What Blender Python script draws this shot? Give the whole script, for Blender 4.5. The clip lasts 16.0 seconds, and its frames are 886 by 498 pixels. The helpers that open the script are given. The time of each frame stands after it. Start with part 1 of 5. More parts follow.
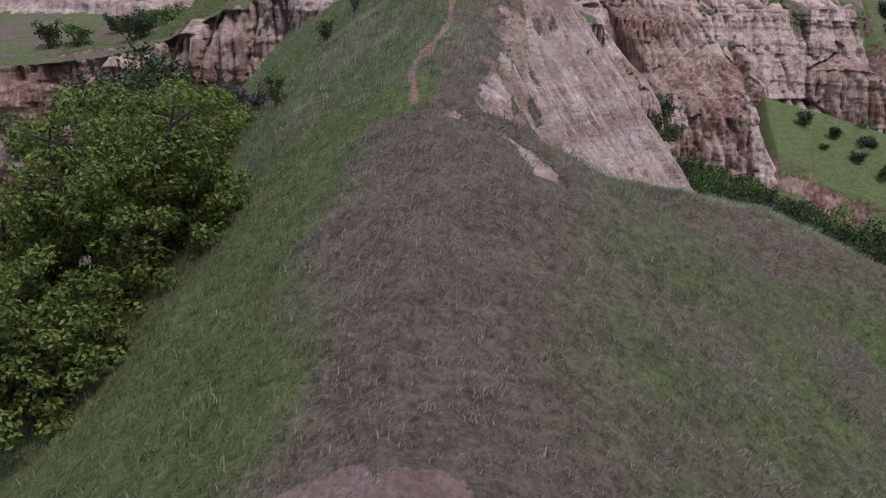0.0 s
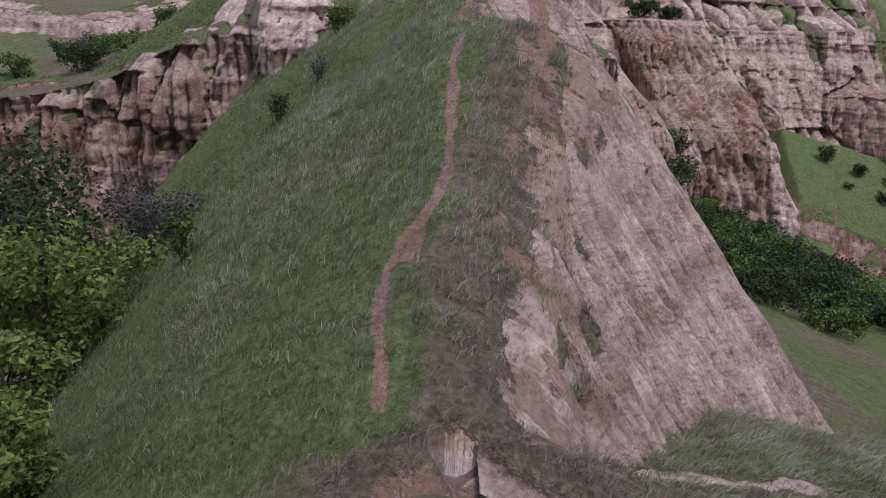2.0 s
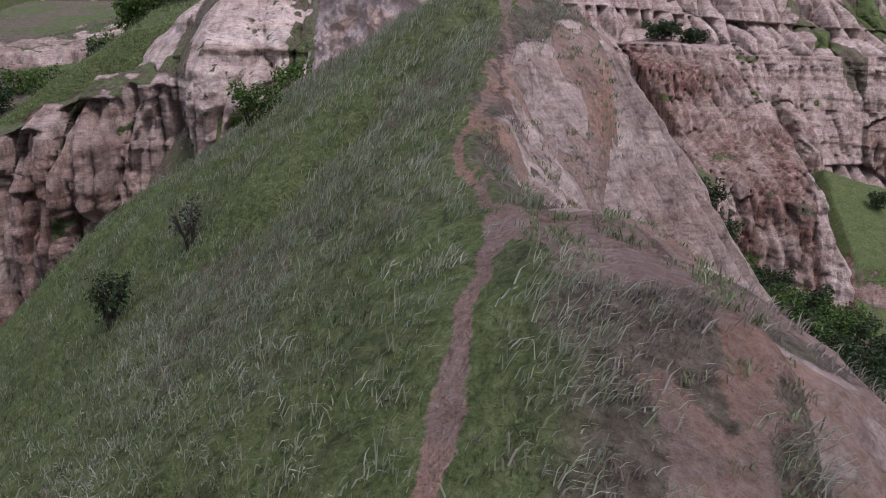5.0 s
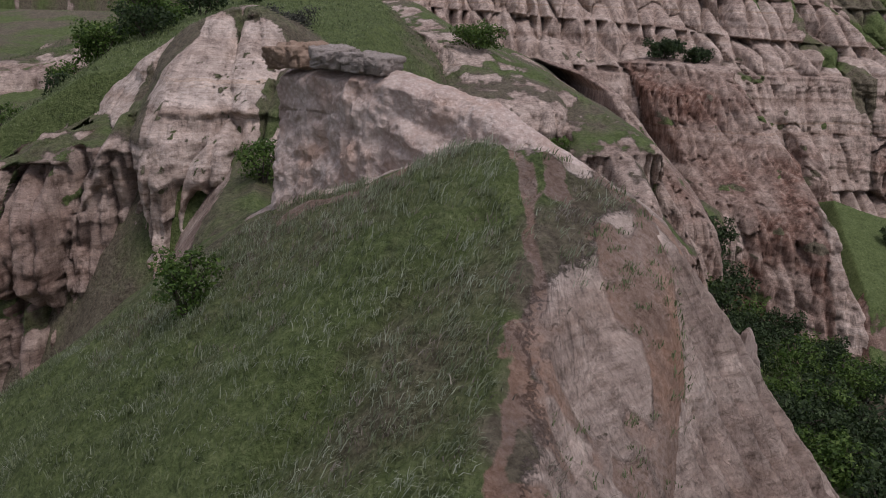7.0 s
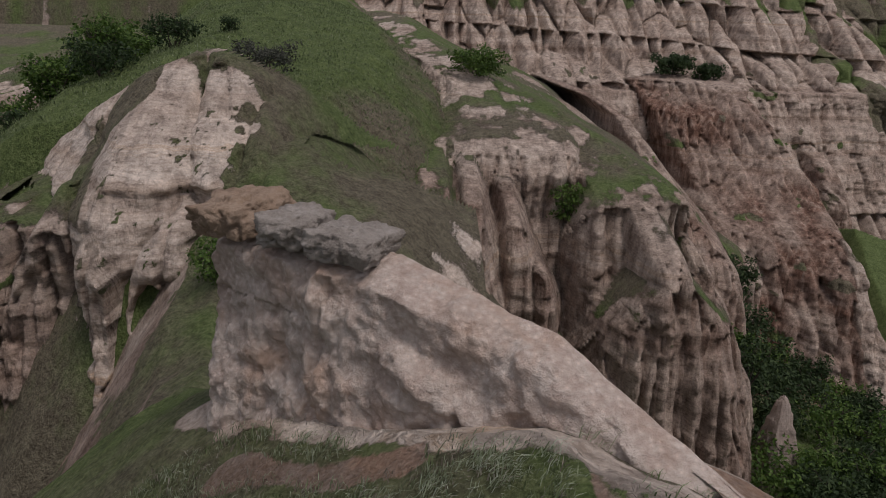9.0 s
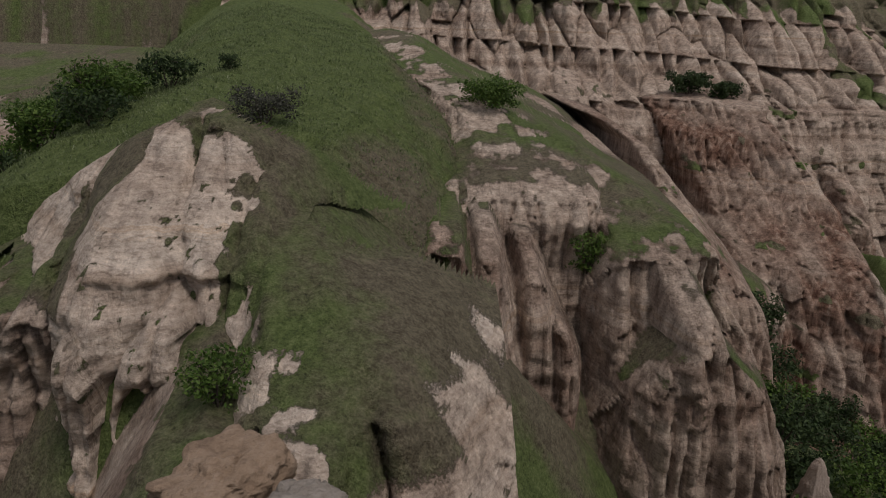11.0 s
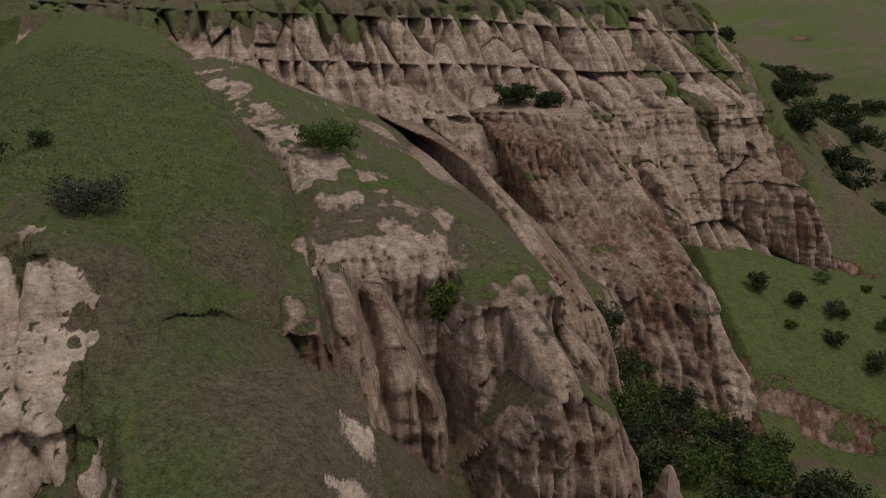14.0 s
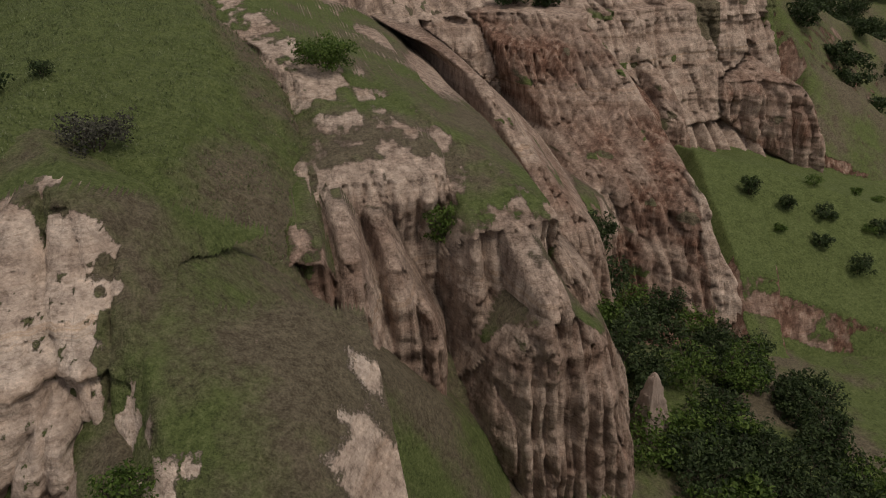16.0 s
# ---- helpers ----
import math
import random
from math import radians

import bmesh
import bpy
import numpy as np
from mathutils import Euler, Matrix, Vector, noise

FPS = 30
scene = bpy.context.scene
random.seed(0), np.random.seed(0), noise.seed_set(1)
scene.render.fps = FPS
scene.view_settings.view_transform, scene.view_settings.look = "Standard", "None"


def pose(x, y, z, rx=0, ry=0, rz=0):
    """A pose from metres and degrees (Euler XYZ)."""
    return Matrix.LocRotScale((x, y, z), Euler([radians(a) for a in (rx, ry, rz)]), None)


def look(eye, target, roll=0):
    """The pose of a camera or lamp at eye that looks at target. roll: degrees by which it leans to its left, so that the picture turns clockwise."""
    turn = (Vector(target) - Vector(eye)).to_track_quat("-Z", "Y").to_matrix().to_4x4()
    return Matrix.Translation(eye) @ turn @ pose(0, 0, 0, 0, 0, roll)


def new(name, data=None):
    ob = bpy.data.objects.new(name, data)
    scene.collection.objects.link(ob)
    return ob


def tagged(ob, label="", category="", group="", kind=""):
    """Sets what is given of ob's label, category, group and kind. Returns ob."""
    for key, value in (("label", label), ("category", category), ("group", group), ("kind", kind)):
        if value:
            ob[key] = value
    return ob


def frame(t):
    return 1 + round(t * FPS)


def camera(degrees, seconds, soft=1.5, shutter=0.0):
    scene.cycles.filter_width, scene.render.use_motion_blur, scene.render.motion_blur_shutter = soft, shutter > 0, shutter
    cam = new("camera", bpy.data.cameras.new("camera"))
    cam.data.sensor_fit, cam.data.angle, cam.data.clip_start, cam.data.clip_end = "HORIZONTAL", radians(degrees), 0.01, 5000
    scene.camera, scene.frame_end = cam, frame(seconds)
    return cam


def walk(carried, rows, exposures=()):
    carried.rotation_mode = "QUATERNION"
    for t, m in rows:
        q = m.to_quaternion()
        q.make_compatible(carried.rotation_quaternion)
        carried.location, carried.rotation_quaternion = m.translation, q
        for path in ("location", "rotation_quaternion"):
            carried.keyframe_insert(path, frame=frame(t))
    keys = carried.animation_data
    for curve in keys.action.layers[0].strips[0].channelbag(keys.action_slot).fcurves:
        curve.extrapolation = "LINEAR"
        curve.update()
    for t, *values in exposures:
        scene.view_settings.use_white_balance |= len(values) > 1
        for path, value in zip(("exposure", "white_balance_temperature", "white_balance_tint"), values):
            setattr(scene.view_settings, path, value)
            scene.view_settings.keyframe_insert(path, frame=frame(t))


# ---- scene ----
cam = camera(59.96, 16.0, soft=1.0)
# seconds, place, turn about x, y, z
PATH = [
    (0.0, -0.044, -0.015, 50.144, 74.391, -0.077, 0.193),
    (0.5, -0.100, 3.319, 50.935, 74.319, -0.195, -0.474),
    (1.0, -0.188, 6.364, 51.796, 74.386, -0.873, 0.252),
    (1.5, -0.192, 9.490, 52.699, 74.530, -1.034, 0.336),
    (2.0, -0.165, 12.631, 53.434, 74.538, -0.740, -0.414),
    (2.5, -0.095, 15.617, 54.023, 74.589, -0.760, -0.456),
    (3.0, 0.027, 18.791, 54.558, 74.574, -0.530, -1.291),
    (3.5, 0.138, 21.647, 54.907, 74.683, -0.579, -1.655),
    (4.0, 0.237, 24.742, 55.209, 74.631, -0.474, -1.222),
    (4.5, 0.355, 27.790, 55.568, 74.912, -0.876, -0.036),
    (5.0, 0.302, 30.114, 56.125, 75.118, -0.953, -0.582),
    (5.2, 0.279, 31.006, 56.445, 75.217, -0.721, -1.572),
    (7.3, 0.192, 38.418, 60.348, 74.541, -1.675, -1.124),
    (7.5, 0.195, 39.303, 60.615, 74.548, -1.614, -1.131),
    (8.0, 0.091, 41.364, 61.277, 74.398, -1.541, -0.928),
    (8.5, -0.021, 43.263, 61.872, 74.256, -1.556, -1.278),
    (9.0, -0.152, 45.155, 62.515, 74.415, -1.580, -1.703),
    (9.5, -0.343, 46.797, 63.149, 74.385, -1.600, -1.449),
    (9.7, -0.390, 47.341, 63.409, 74.365, -1.264, -1.573),
    (11.8, -0.744, 50.334, 66.522, 74.238, -1.521, -1.299),
    (12.0, -0.713, 50.519, 66.823, 74.265, -1.100, -2.572),
    (12.5, -0.587, 50.769, 67.557, 73.964, -0.129, -7.105),
    (13.0, -0.795, 50.800, 68.405, 73.766, 0.634, -12.094),
    (13.5, -0.925, 50.923, 69.098, 73.552, 1.103, -14.723),
    (14.0, -0.904, 50.909, 69.852, 73.556, 1.132, -13.997),
    (14.5, -0.965, 50.654, 70.637, 72.341, 1.170, -13.442),
    (15.0, -1.108, 50.476, 71.491, 69.344, 1.177, -13.633),
    (15.5, -1.184, 50.246, 72.360, 66.537, 1.510, -14.650),
    (16.0, -1.141, 50.075, 73.081, 65.048, 1.474, -14.358),
]
EXPOSURES = [(0.0, 0.15, 5750, 29), (5.0, 0.1, 5750, 31), (7.5, -0.4, 6150, 22), (9.5, -0.55, 6350, 17), (12.0, -0.75, 6800, 14), (14.0, -0.8, 7000, 17), (15.5, -0.72, 7150, 17), (16.0, -0.58, 7250, 17)]
walk(cam, [(t, pose(x, y, z, rx, ry, rz)) for t, x, y, z, rx, ry, rz in PATH], EXPOSURES)

# ---- light ----
world = bpy.data.worlds.new("overcast_sky")
scene.world = world
world.use_nodes = True
wn = world.node_tree.nodes
sky = wn.new("ShaderNodeTexSky")
sky.sky_type, sky.sun_disc = "NISHITA", False
sky.sun_elevation, sky.sun_rotation = radians(61), radians(142)
sky.air_density, sky.dust_density, sky.ozone_density = 1.0, 4.0, 1.0
soft_grey = wn.new("ShaderNodeMixRGB")
soft_grey.inputs["Fac"].default_value = 0.72
soft_grey.inputs["Color2"].default_value = (8.6, 9.0, 9.7, 1)
world.node_tree.links.new(sky.outputs[0], soft_grey.inputs["Color1"])
world.node_tree.links.new(soft_grey.outputs[0], wn["Background"].inputs["Color"])
wn["Background"].inputs["Strength"].default_value = 0.085
sun = new("sun", bpy.data.lights.new("sun", "SUN"))
sun.data.energy, sun.data.angle, sun.data.color = 2.6, radians(16), (1.0, 0.95, 0.88)
sun.matrix_world = look((50, -5, 200), (0, 60, 50))



# ---- noise on arrays ----
def hash01(i, j, seed):
    h = (i.astype(np.int64) * 374761393 + j.astype(np.int64) * 668265263 + seed * 974634777) & 0xFFFFFFFF
    h = ((h ^ (h >> 13)) * 1274126177) & 0xFFFFFFFF
    return ((h ^ (h >> 16)) & 0xFFFFFF) / float(0xFFFFFF)


def value_noise(x, y, seed=0):
    i, j = np.floor(x), np.floor(y)
    u, v = x - i, y - j
    u, v = u * u * u * (u * (u * 6 - 15) + 10), v * v * v * (v * (v * 6 - 15) + 10)
    a, b = hash01(i, j, seed), hash01(i + 1, j, seed)
    c, d = hash01(i, j + 1, seed), hash01(i + 1, j + 1, seed)
    return (a * (1 - u) + b * u) * (1 - v) + (c * (1 - u) + d * u) * v


def fbm(x, y, seed=0, octaves=4, gain=0.5):
    """Cloudy noise between about -1 and 1."""
    total, amp, norm = 0.0, 1.0, 0.0
    for k in range(octaves):
        total = total + amp * (2 * value_noise(x * 2 ** k, y * 2 ** k, seed + 31 * k) - 1)
        norm += amp
        amp *= gain
    return total / norm * 1.4


def ribs(x, y, seed=0):
    """Rounded ribs of uneven width: 0 in the rills between them, 1 on the ribs; and a random number for each rib."""
    i, j = np.floor(x), np.floor(y)
    first, second, pick = np.full(x.shape, 9.0), np.full(x.shape, 9.0), np.zeros(x.shape)
    for a in (-1, 0, 1):
        for b in (-1, 0, 1):
            d = np.hypot(i + a + hash01(i + a, j + b, seed) - x, j + b + hash01(i + a, j + b, seed + 7) - y)
            pick = np.where(d < first, hash01(i + a, j + b, seed + 11), pick)
            second = np.minimum(second, np.maximum(first, d))
            first = np.minimum(first, d)
    t = np.clip((second - first) * 1.15, 0, 1)
    return np.sqrt(1 - (1 - t) ** 2), pick


def smooth(a, b, x):
    t = np.clip((x - a) / (b - a), 0, 1)
    return t * t * (3 - 2 * t)


# ---- the terrain's shape: ridges with a crest line and a profile to each side ----
def along(points, x, y):
    """The nearest place on a crest line: distance (left of the way positive), crest height, place, length along it."""
    best = np.full(x.shape, 1e9)
    side, height = np.zeros_like(x), np.zeros_like(x)
    px, py, run = np.zeros_like(x), np.zeros_like(x), np.zeros_like(x)
    over = np.zeros_like(x)
    length = 0.0
    for k, ((ax, ay, az), (bx, by, bz)) in enumerate(zip(points, points[1:])):
        dx, dy = bx - ax, by - ay
        n = math.hypot(dx, dy)
        free = ((x - ax) * dx + (y - ay) * dy) / (n * n)
        t = np.clip(free, 0, 1)
        past = n * np.maximum(np.where(k == 0, -free, 0), np.where(k == len(points) - 2, free - 1, 0)).clip(0)
        qx, qy = ax + t * dx, ay + t * dy
        d = np.hypot(x - qx, y - qy)
        s = np.where((dx * (y - ay) - dy * (x - ax)) >= 0, 1.0, -1.0)
        near = d < best
        best, over = np.where(near, d, best), np.where(near, past, over)
        side, height = np.where(near, s, side), np.where(near, az + t * (bz - az), height)
        px, py, run = np.where(near, qx, px), np.where(near, qy, py), np.where(near, length + t * n, run)
        length += n
    return best, side, height, px, py, run, over


def drop(d, profile, least=0.3):
    ds, hs = [p[0] for p in profile], [p[1] for p in profile]
    out = np.interp(d, ds, hs)
    steep = (hs[-1] - hs[-2]) / (ds[-1] - ds[-2])
    return out + np.clip(d - ds[-1], 0, None) * max(steep, least)


class Ridge:
    def __init__(self, name, crest, left, right, rib=(0.0, 0.0), size=1.0, lump=0.0, seed=0, start=0.8, end=1.3, shave=(), uneven=0.9, bend=0.3, tiers=0, broken=0.45, ledges=0.0, inset=(0.0, 0.0)):
        self.name, self.crest, self.left, self.right = name, crest, left, right
        self.rib, self.size, self.lump, self.seed, self.start = rib, size, lump, seed, start
        self.end, self.shave, self.uneven, self.bend = end, shave, uneven, bend
        self.tiers, self.broken, self.ledges, self.inset = tiers, broken, ledges, inset

    def z(self, x, y, ground):
        """Heights where this ridge stands over the ground; elsewhere the ground minus one."""
        out, off, far = ground - 1.0, np.zeros_like(x), np.zeros_like(x)
        flow_x, flow_y = x.copy(), y.copy()
        warp = 0.8 * fbm(x / 7, y / 7, self.seed + 5, 3)
        d, side, h, px, py, run, over = along(self.crest, x + warp * self.lump, y + warp * self.lump)
        plain = h - np.where(side > 0, drop(d, self.left), drop(d, self.right)) - self.end * over
        on = plain > ground
        x, y, d, side, h, px, py, over = (v[on] for v in (x, y, d, side, h, px, py, over))
        # rills run down the slope: their noise is the same all the way down
        ux, uy = (x - px) / np.maximum(d, 0.05), (y - py) / np.maximum(d, 0.05)
        sx, sy = px + 4 * ux, py + 4 * uy
        wob = self.bend * fbm(x / 3.5, y / 3.5, self.seed + 9, 2)
        amp = np.where(side > 0, self.rib[0], self.rib[1]) * smooth(self.start, self.start + 2.5, d)
        plain = plain[on]
        tier = np.floor(plain / 6.5 + 0.5 * fbm(x / 25, y / 25, self.seed + 17, 2)) * self.tiers
        fine, own = ribs(sx / self.size + wob + 0.37 * tier, sy / self.size + wob, self.seed)
        wide, column = ribs(sx / (self.size * 3.1) + wob * 0.6, sy / (self.size * 3.1) + wob * 0.6, self.seed + 3)
        e = d + amp * (0.75 * (1 - fine) + 0.95 * (1 - wide) + 0.3 * own + self.uneven * (column - 0.5) - 0.75)
        e = e + np.minimum(amp, 1.0) * (self.broken * fbm(x / 1.7, y / 1.7, self.seed + 15, 4, 0.6))
        if self.shave:
            e = e + (side < 0) * smooth(0.2, 1.4, d) * np.interp(py, [p[0] for p in self.shave], [p[1] for p in self.shave])

        # under a cliff face of its own the ground keeps back
        back = np.where(side > 0, self.inset[0], self.inset[1])
        e = e + back * smooth(self.start, self.start + 1.2, d)

        def height(e):
            return h - np.where(side > 0, drop(e, self.left), drop(e, self.right)) - self.end * over

        zz = height(e)
        if self.ledges:
            # hard and soft beds: the hard ones stand out, the soft ones are worn back
            for thick, share in ((2.3, 1.0), (0.75, 0.55)):
                bed = zz / thick + 0.45 * fbm(x / 12, y / 12, 95, 3)
                low, part = np.floor(bed), bed - np.floor(bed)
                hard = hash01(low, low * 0, 96) + (hash01(low + 1, low * 0, 96) - hash01(low, low * 0, 96)) * smooth(0.8, 1.0, part)
                e = e + self.ledges * share * np.minimum(amp, 1.0) * (0.5 - hard)
            zz = height(e)
        zz = zz - 0.45 * back * smooth(min(self.start, 1.9), self.start + 1.6, d)
        out[on], off[on], far[on] = zz, d * side, run[on]
        flow_x[on], flow_y[on] = sx, sy
        return out, off, far, flow_x, flow_y


RIDGES = [
    Ridge("ridge_foot", [(-1.5, -30, 36), (-1.2, 0, 42.6), (-1.0, 11, 44.9), (-0.6, 16, 46.6), (-0.4, 20, 48.0), (-0.4, 22, 48.3)],
          [(0, 0), (2, 0.7), (8, 4.2), (13, 9), (22, 20), (30, 28)], [(0, 0), (2, 0.6), (10, 5.0), (14, 7.6), (20, 14), (30, 24)], lump=0.4, seed=1, end=0.1),
    Ridge("ridge", [(-0.4, 21.5, 48.2), (-0.5, 25.5, 49.5), (0.3, 30, 51), (1.4, 37, 53.9), (1.5, 40, 54.0), (1.0, 43.6, 54.3), (1.4, 47, 55.3),
                    (2.4, 50.6, 57.0), (2.7, 52.4, 57.8)],
          [(0, 0), (1.5, 0.6), (8, 5.0), (12, 9.0), (20, 18.2), (30, 28)], [(0, 0), (1.4, 0.4), (2.8, 1.4), (4.4, 3.6), (9.3, 10.4), (12.6, 15), (20, 26)],
          inset=(0, 3.0), rib=(0.0, 0.0), size=0.62, lump=0.35, seed=2, start=2.3, end=1.3, broken=0.1,
          shave=((24, 0.5), (30, 0.5), (34, 0.1), (37.5, -0.8), (40.3, -0.8), (42.5, 1.0), (48, 1.5), (51.5, 0.2), (54, 0.6)), uneven=0.3, bend=0.15),
    Ridge("ridge_end", [(2.7, 52.4, 57.8), (1.4, 53.8, 57.8), (-1.0, 56, 56.6), (-3.6, 59.5, 55.3), (-6, 64, 53.4)],
          [(0, 0), (1.5, 0.6), (8, 5.0), (12, 9.0), (20, 18.2), (30, 28)], [(0, 0), (1.4, 0.6), (2.6, 2.2), (5, 6), (12, 16), (16, 22)], lump=0.35, seed=2, end=1.3),
    Ridge("neck", [(-6.0, 63.5, 53.3), (-6.6, 68, 52.6), (-7.6, 73, 53.2), (-8.6, 79, 54.5)],
          [(0, 0), (1.5, 0.8), (4, 4), (9, 12), (12, 18)], [(0, 0), (1.5, 0.8), (4, 4), (9, 12), (13, 20)], lump=0.5, seed=3, end=0.6),
    Ridge("dome_back", [(-5.2, 82.2, 56.8), (-8.0, 87, 59.2), (-11.2, 92, 60.2), (-14, 99, 61.0)],
          [(0, 0), (4, 1.2), (8, 4), (12, 10)], [(0, 0), (3, 1.6), (8, 6.0), (12, 10.5), (20, 19)], lump=0.6, seed=17, end=1.3),
    Ridge("left_cliff", [(-15, 91, 57.0), (-20, 90, 54.4), (-27, 92, 52.0), (-36, 94, 49.4), (-50, 94, 48.0), (-80, 98, 47.5)],
          [(0, 0), (5, 1), (8, 2.6), (9.3, 12), (10.8, 22), (14, 27), (24, 33)], [(0, 0), (10, 3), (30, 14)],
          inset=(6.5, 0), rib=(0.0, 0.0), size=1.3, lump=0.8, seed=4, start=4.0),
    Ridge("left_cliff_back", [(-22, 122, 60), (-34, 124, 58.5), (-45, 121, 56), (-60, 128, 57.5), (-100, 150, 61)],
          [(0, 0), (4, 2), (8, 6), (11, 10), (24, 18)], [(0, 0), (10, -1), (40, 2)],
          inset=(2.2, 0), rib=(0.3, 0.3), size=2.0, lump=1.5, seed=14, start=2.0, ledges=1.0),
    Ridge("hillside", [(-17, 90, 58.3), (-16.5, 98, 60.8), (-14.5, 112, 63), (-14.5, 125, 65.3), (-20, 150, 68.5), (-27, 200, 74)],
          [(0, 0), (6, 1.6), (12, 5.5), (20, 12), (60, 26)], [(0, 0), (10, 2.2), (15, 6), (20, 13), (30, 24)], rib=(0, 0.5), size=3.0, lump=1.2, seed=5, end=3.0),
    Ridge("upper_cliff", [(-180, 250, 74), (-70, 205, 71), (-25, 197, 73.2), (20, 195, 72.6), (62, 203, 73), (84, 208, 73.4)],
          [(0, 0), (60, -1), (200, 2)], [(0, 0), (4, 1), (28, 13.5), (40, 18), (43, 24), (47, 36), (56, 42), (70, 45)],
          inset=(0, 12.0), rib=(0.0, 0.0), size=2.1, lump=1.0, seed=6, start=1.5, uneven=0.3, bend=0.12, broken=0.35, ledges=0.5),
    Ridge("meadow", [(58, 142, 39.3), (66, 140, 37), (81, 131, 32), (105, 118, 27)],
          [(0, 0), (14, 3), (40, 6)], [(0, 0), (21, 8.2), (24, 12.5), (28, 15), (40, 19)], rib=(0, 0.0), size=2.0, lump=0.7, seed=11, end=1.4),
    Ridge("far_ridge", [(70, 225, 78), (88, 206, 73.8), (95, 190, 63), (97.5, 170, 42.5), (92, 156, 31)],
          [(0, 0), (8, 4), (25, 16), (60, 30)], [(0, 0), (5, 4), (12, 11), (30, 24)], rib=(0.5, 0.5), size=3.5, lump=1.4, seed=12),
    Ridge("shoulder", [(-0.4, 22, 48.2), (1.6, 22.9, 47.1), (3.4, 23.6, 46.1), (6.4, 24.6, 45.4), (10, 24.2, 44.7), (13.5, 22.5, 43.2), (22, 18, 38)],
          [(0, 0), (4, 0.9), (8, 2.0), (11, 4.2), (20, 13)], [(0, 0), (4, 1.7), (9, 4.4), (16, 9.5), (28, 20)], lump=0.3, seed=15, end=0.6),
    Ridge("plateau_hill", [(-260, 330, 96), (-60, 290, 92), (20, 285, 88), (62, 275, 80)],
          [(0, 0), (200, 10)], [(0, 0), (40, 6), (72, 14), (80, 30), (95, 70)], rib=(0, 0.5), size=6.0, lump=2.0, seed=16, end=0.7),
]


def valley(x, y):
    gully = smooth(2, 12, x) * smooth(38, 28, x)
    z = np.interp(x, [-120, -60, -22, 0, 20, 35, 60, 110, 300], [40, 30, 28, 33, 33, 28.5, 22, 19, 26])
    return z + 0.6 * fbm(x / 9, y / 9, 77, 4) + 2.4 * gully * smooth(112, 122, y) * fbm(x / 4.5, y / 6, 79, 5) + gully * np.clip(y - 116, 0, 34) * 0.42 + smooth(85, 135, x) * np.clip(y - 165, 0, 260) * 0.235 + smooth(85, 60, x) * np.clip(y - 260, 0, 400) * 0.1 + smooth(95, 140, x) * 5 * fbm(x / 30, y / 30, 78, 3)



def terrain(x, y):
    """Height, the number of the ridge on top (-1: the valley), the distance from its crest (left positive) and along it."""
    z = valley(x, y)
    top, off, run = np.full(x.shape, -1), np.zeros_like(x), np.zeros_like(x)
    fx, fy = x.copy(), y.copy()
    for k, r in enumerate(RIDGES):
        zr, o, u, gx, gy = r.z(x, y, z)
        over = zr > z
        z, top = np.where(over, zr, z), np.where(over, k, top)
        off, run = np.where(over, o, off), np.where(over, u, run)
        fx, fy = np.where(over, gx, fx), np.where(over, gy, fy)
    z = z + 0.10 * fbm(x / 1.6, y / 1.6, 90, 3) + 0.035 * fbm(x / 0.35, y / 0.35, 91, 2)
    return z, top, off, run, fx, fy


def lines(*spans):
    """Grid lines: (from, to, step, last step)."""
    out = []
    for a, b, s0, s1 in spans:
        p = a
        while p < b - 0.4 * s1:
            out.append(p)
            p += s0 + (s1 - s0) * (p - a) / (b - a)
    out.append(spans[-1][1])
    return np.array(out)


GX = lines((-400, -100, 30, 4), (-100, -30, 1.6, 0.5), (-30, -12, 0.4, 0.2), (-12, 14, 0.15, 0.15), (14, 64, 0.22, 0.26), (64, 130, 0.4, 1.5), (130, 600, 5, 60))
GY = lines((-120, 2, 12, 0.3), (2, 62, 0.16, 0.16), (62, 106, 0.18, 0.22), (106, 160, 0.24, 0.32), (160, 215, 0.4, 0.8), (215, 300, 1.2, 4), (300, 1500, 6, 120))
X, Y = np.meshgrid(GX, GY)
Z, TOP, OFF, RUN, FLOWX, FLOWY = terrain(X, Y)

# ---- materials ----
def material(name):
    m = bpy.data.materials.new(name)
    m.use_nodes = True
    return m, m.node_tree.nodes, m.node_tree.links, m.node_tree.nodes["Principled BSDF"]


def node(ns, kind, **sets):
    n = ns.new(kind)
    for key, v in sets.items():
        if key in n.inputs:
            n.inputs[key].default_value = v
    return n


def ramp(ns, stops):
    n = ns.new("ShaderNodeValToRGB")
    while len(n.color_ramp.elements) < len(stops):
        n.color_ramp.elements.new(0.5)
    for e, (p, c) in zip(n.color_ramp.elements, stops):
        e.position, e.color = p, (*c, 1)
    return n


def mix(ns, ls, fac, a, b, blend="MIX"):
    n = ns.new("ShaderNodeMixRGB")
    n.blend_type = blend
    for sock, v in (("Fac", fac), ("Color1", a), ("Color2", b)):
        if hasattr(v, "is_linked"):
            ls.new(v, n.inputs[sock])
        elif isinstance(v, tuple):
            n.inputs[sock].default_value = (*v, 1)
        else:
            n.inputs[sock].default_value = v
    return n.outputs[0]


def maths(ns, ls, op, a, b=0.0, c=0.0):
    n = ns.new("ShaderNodeMath")
    n.operation = op
    for k, v in enumerate((a, b, c)):
        if hasattr(v, "is_linked"):
            ls.new(v, n.inputs[k])
        else:
            n.inputs[k].default_value = v
    return n.outputs[0]


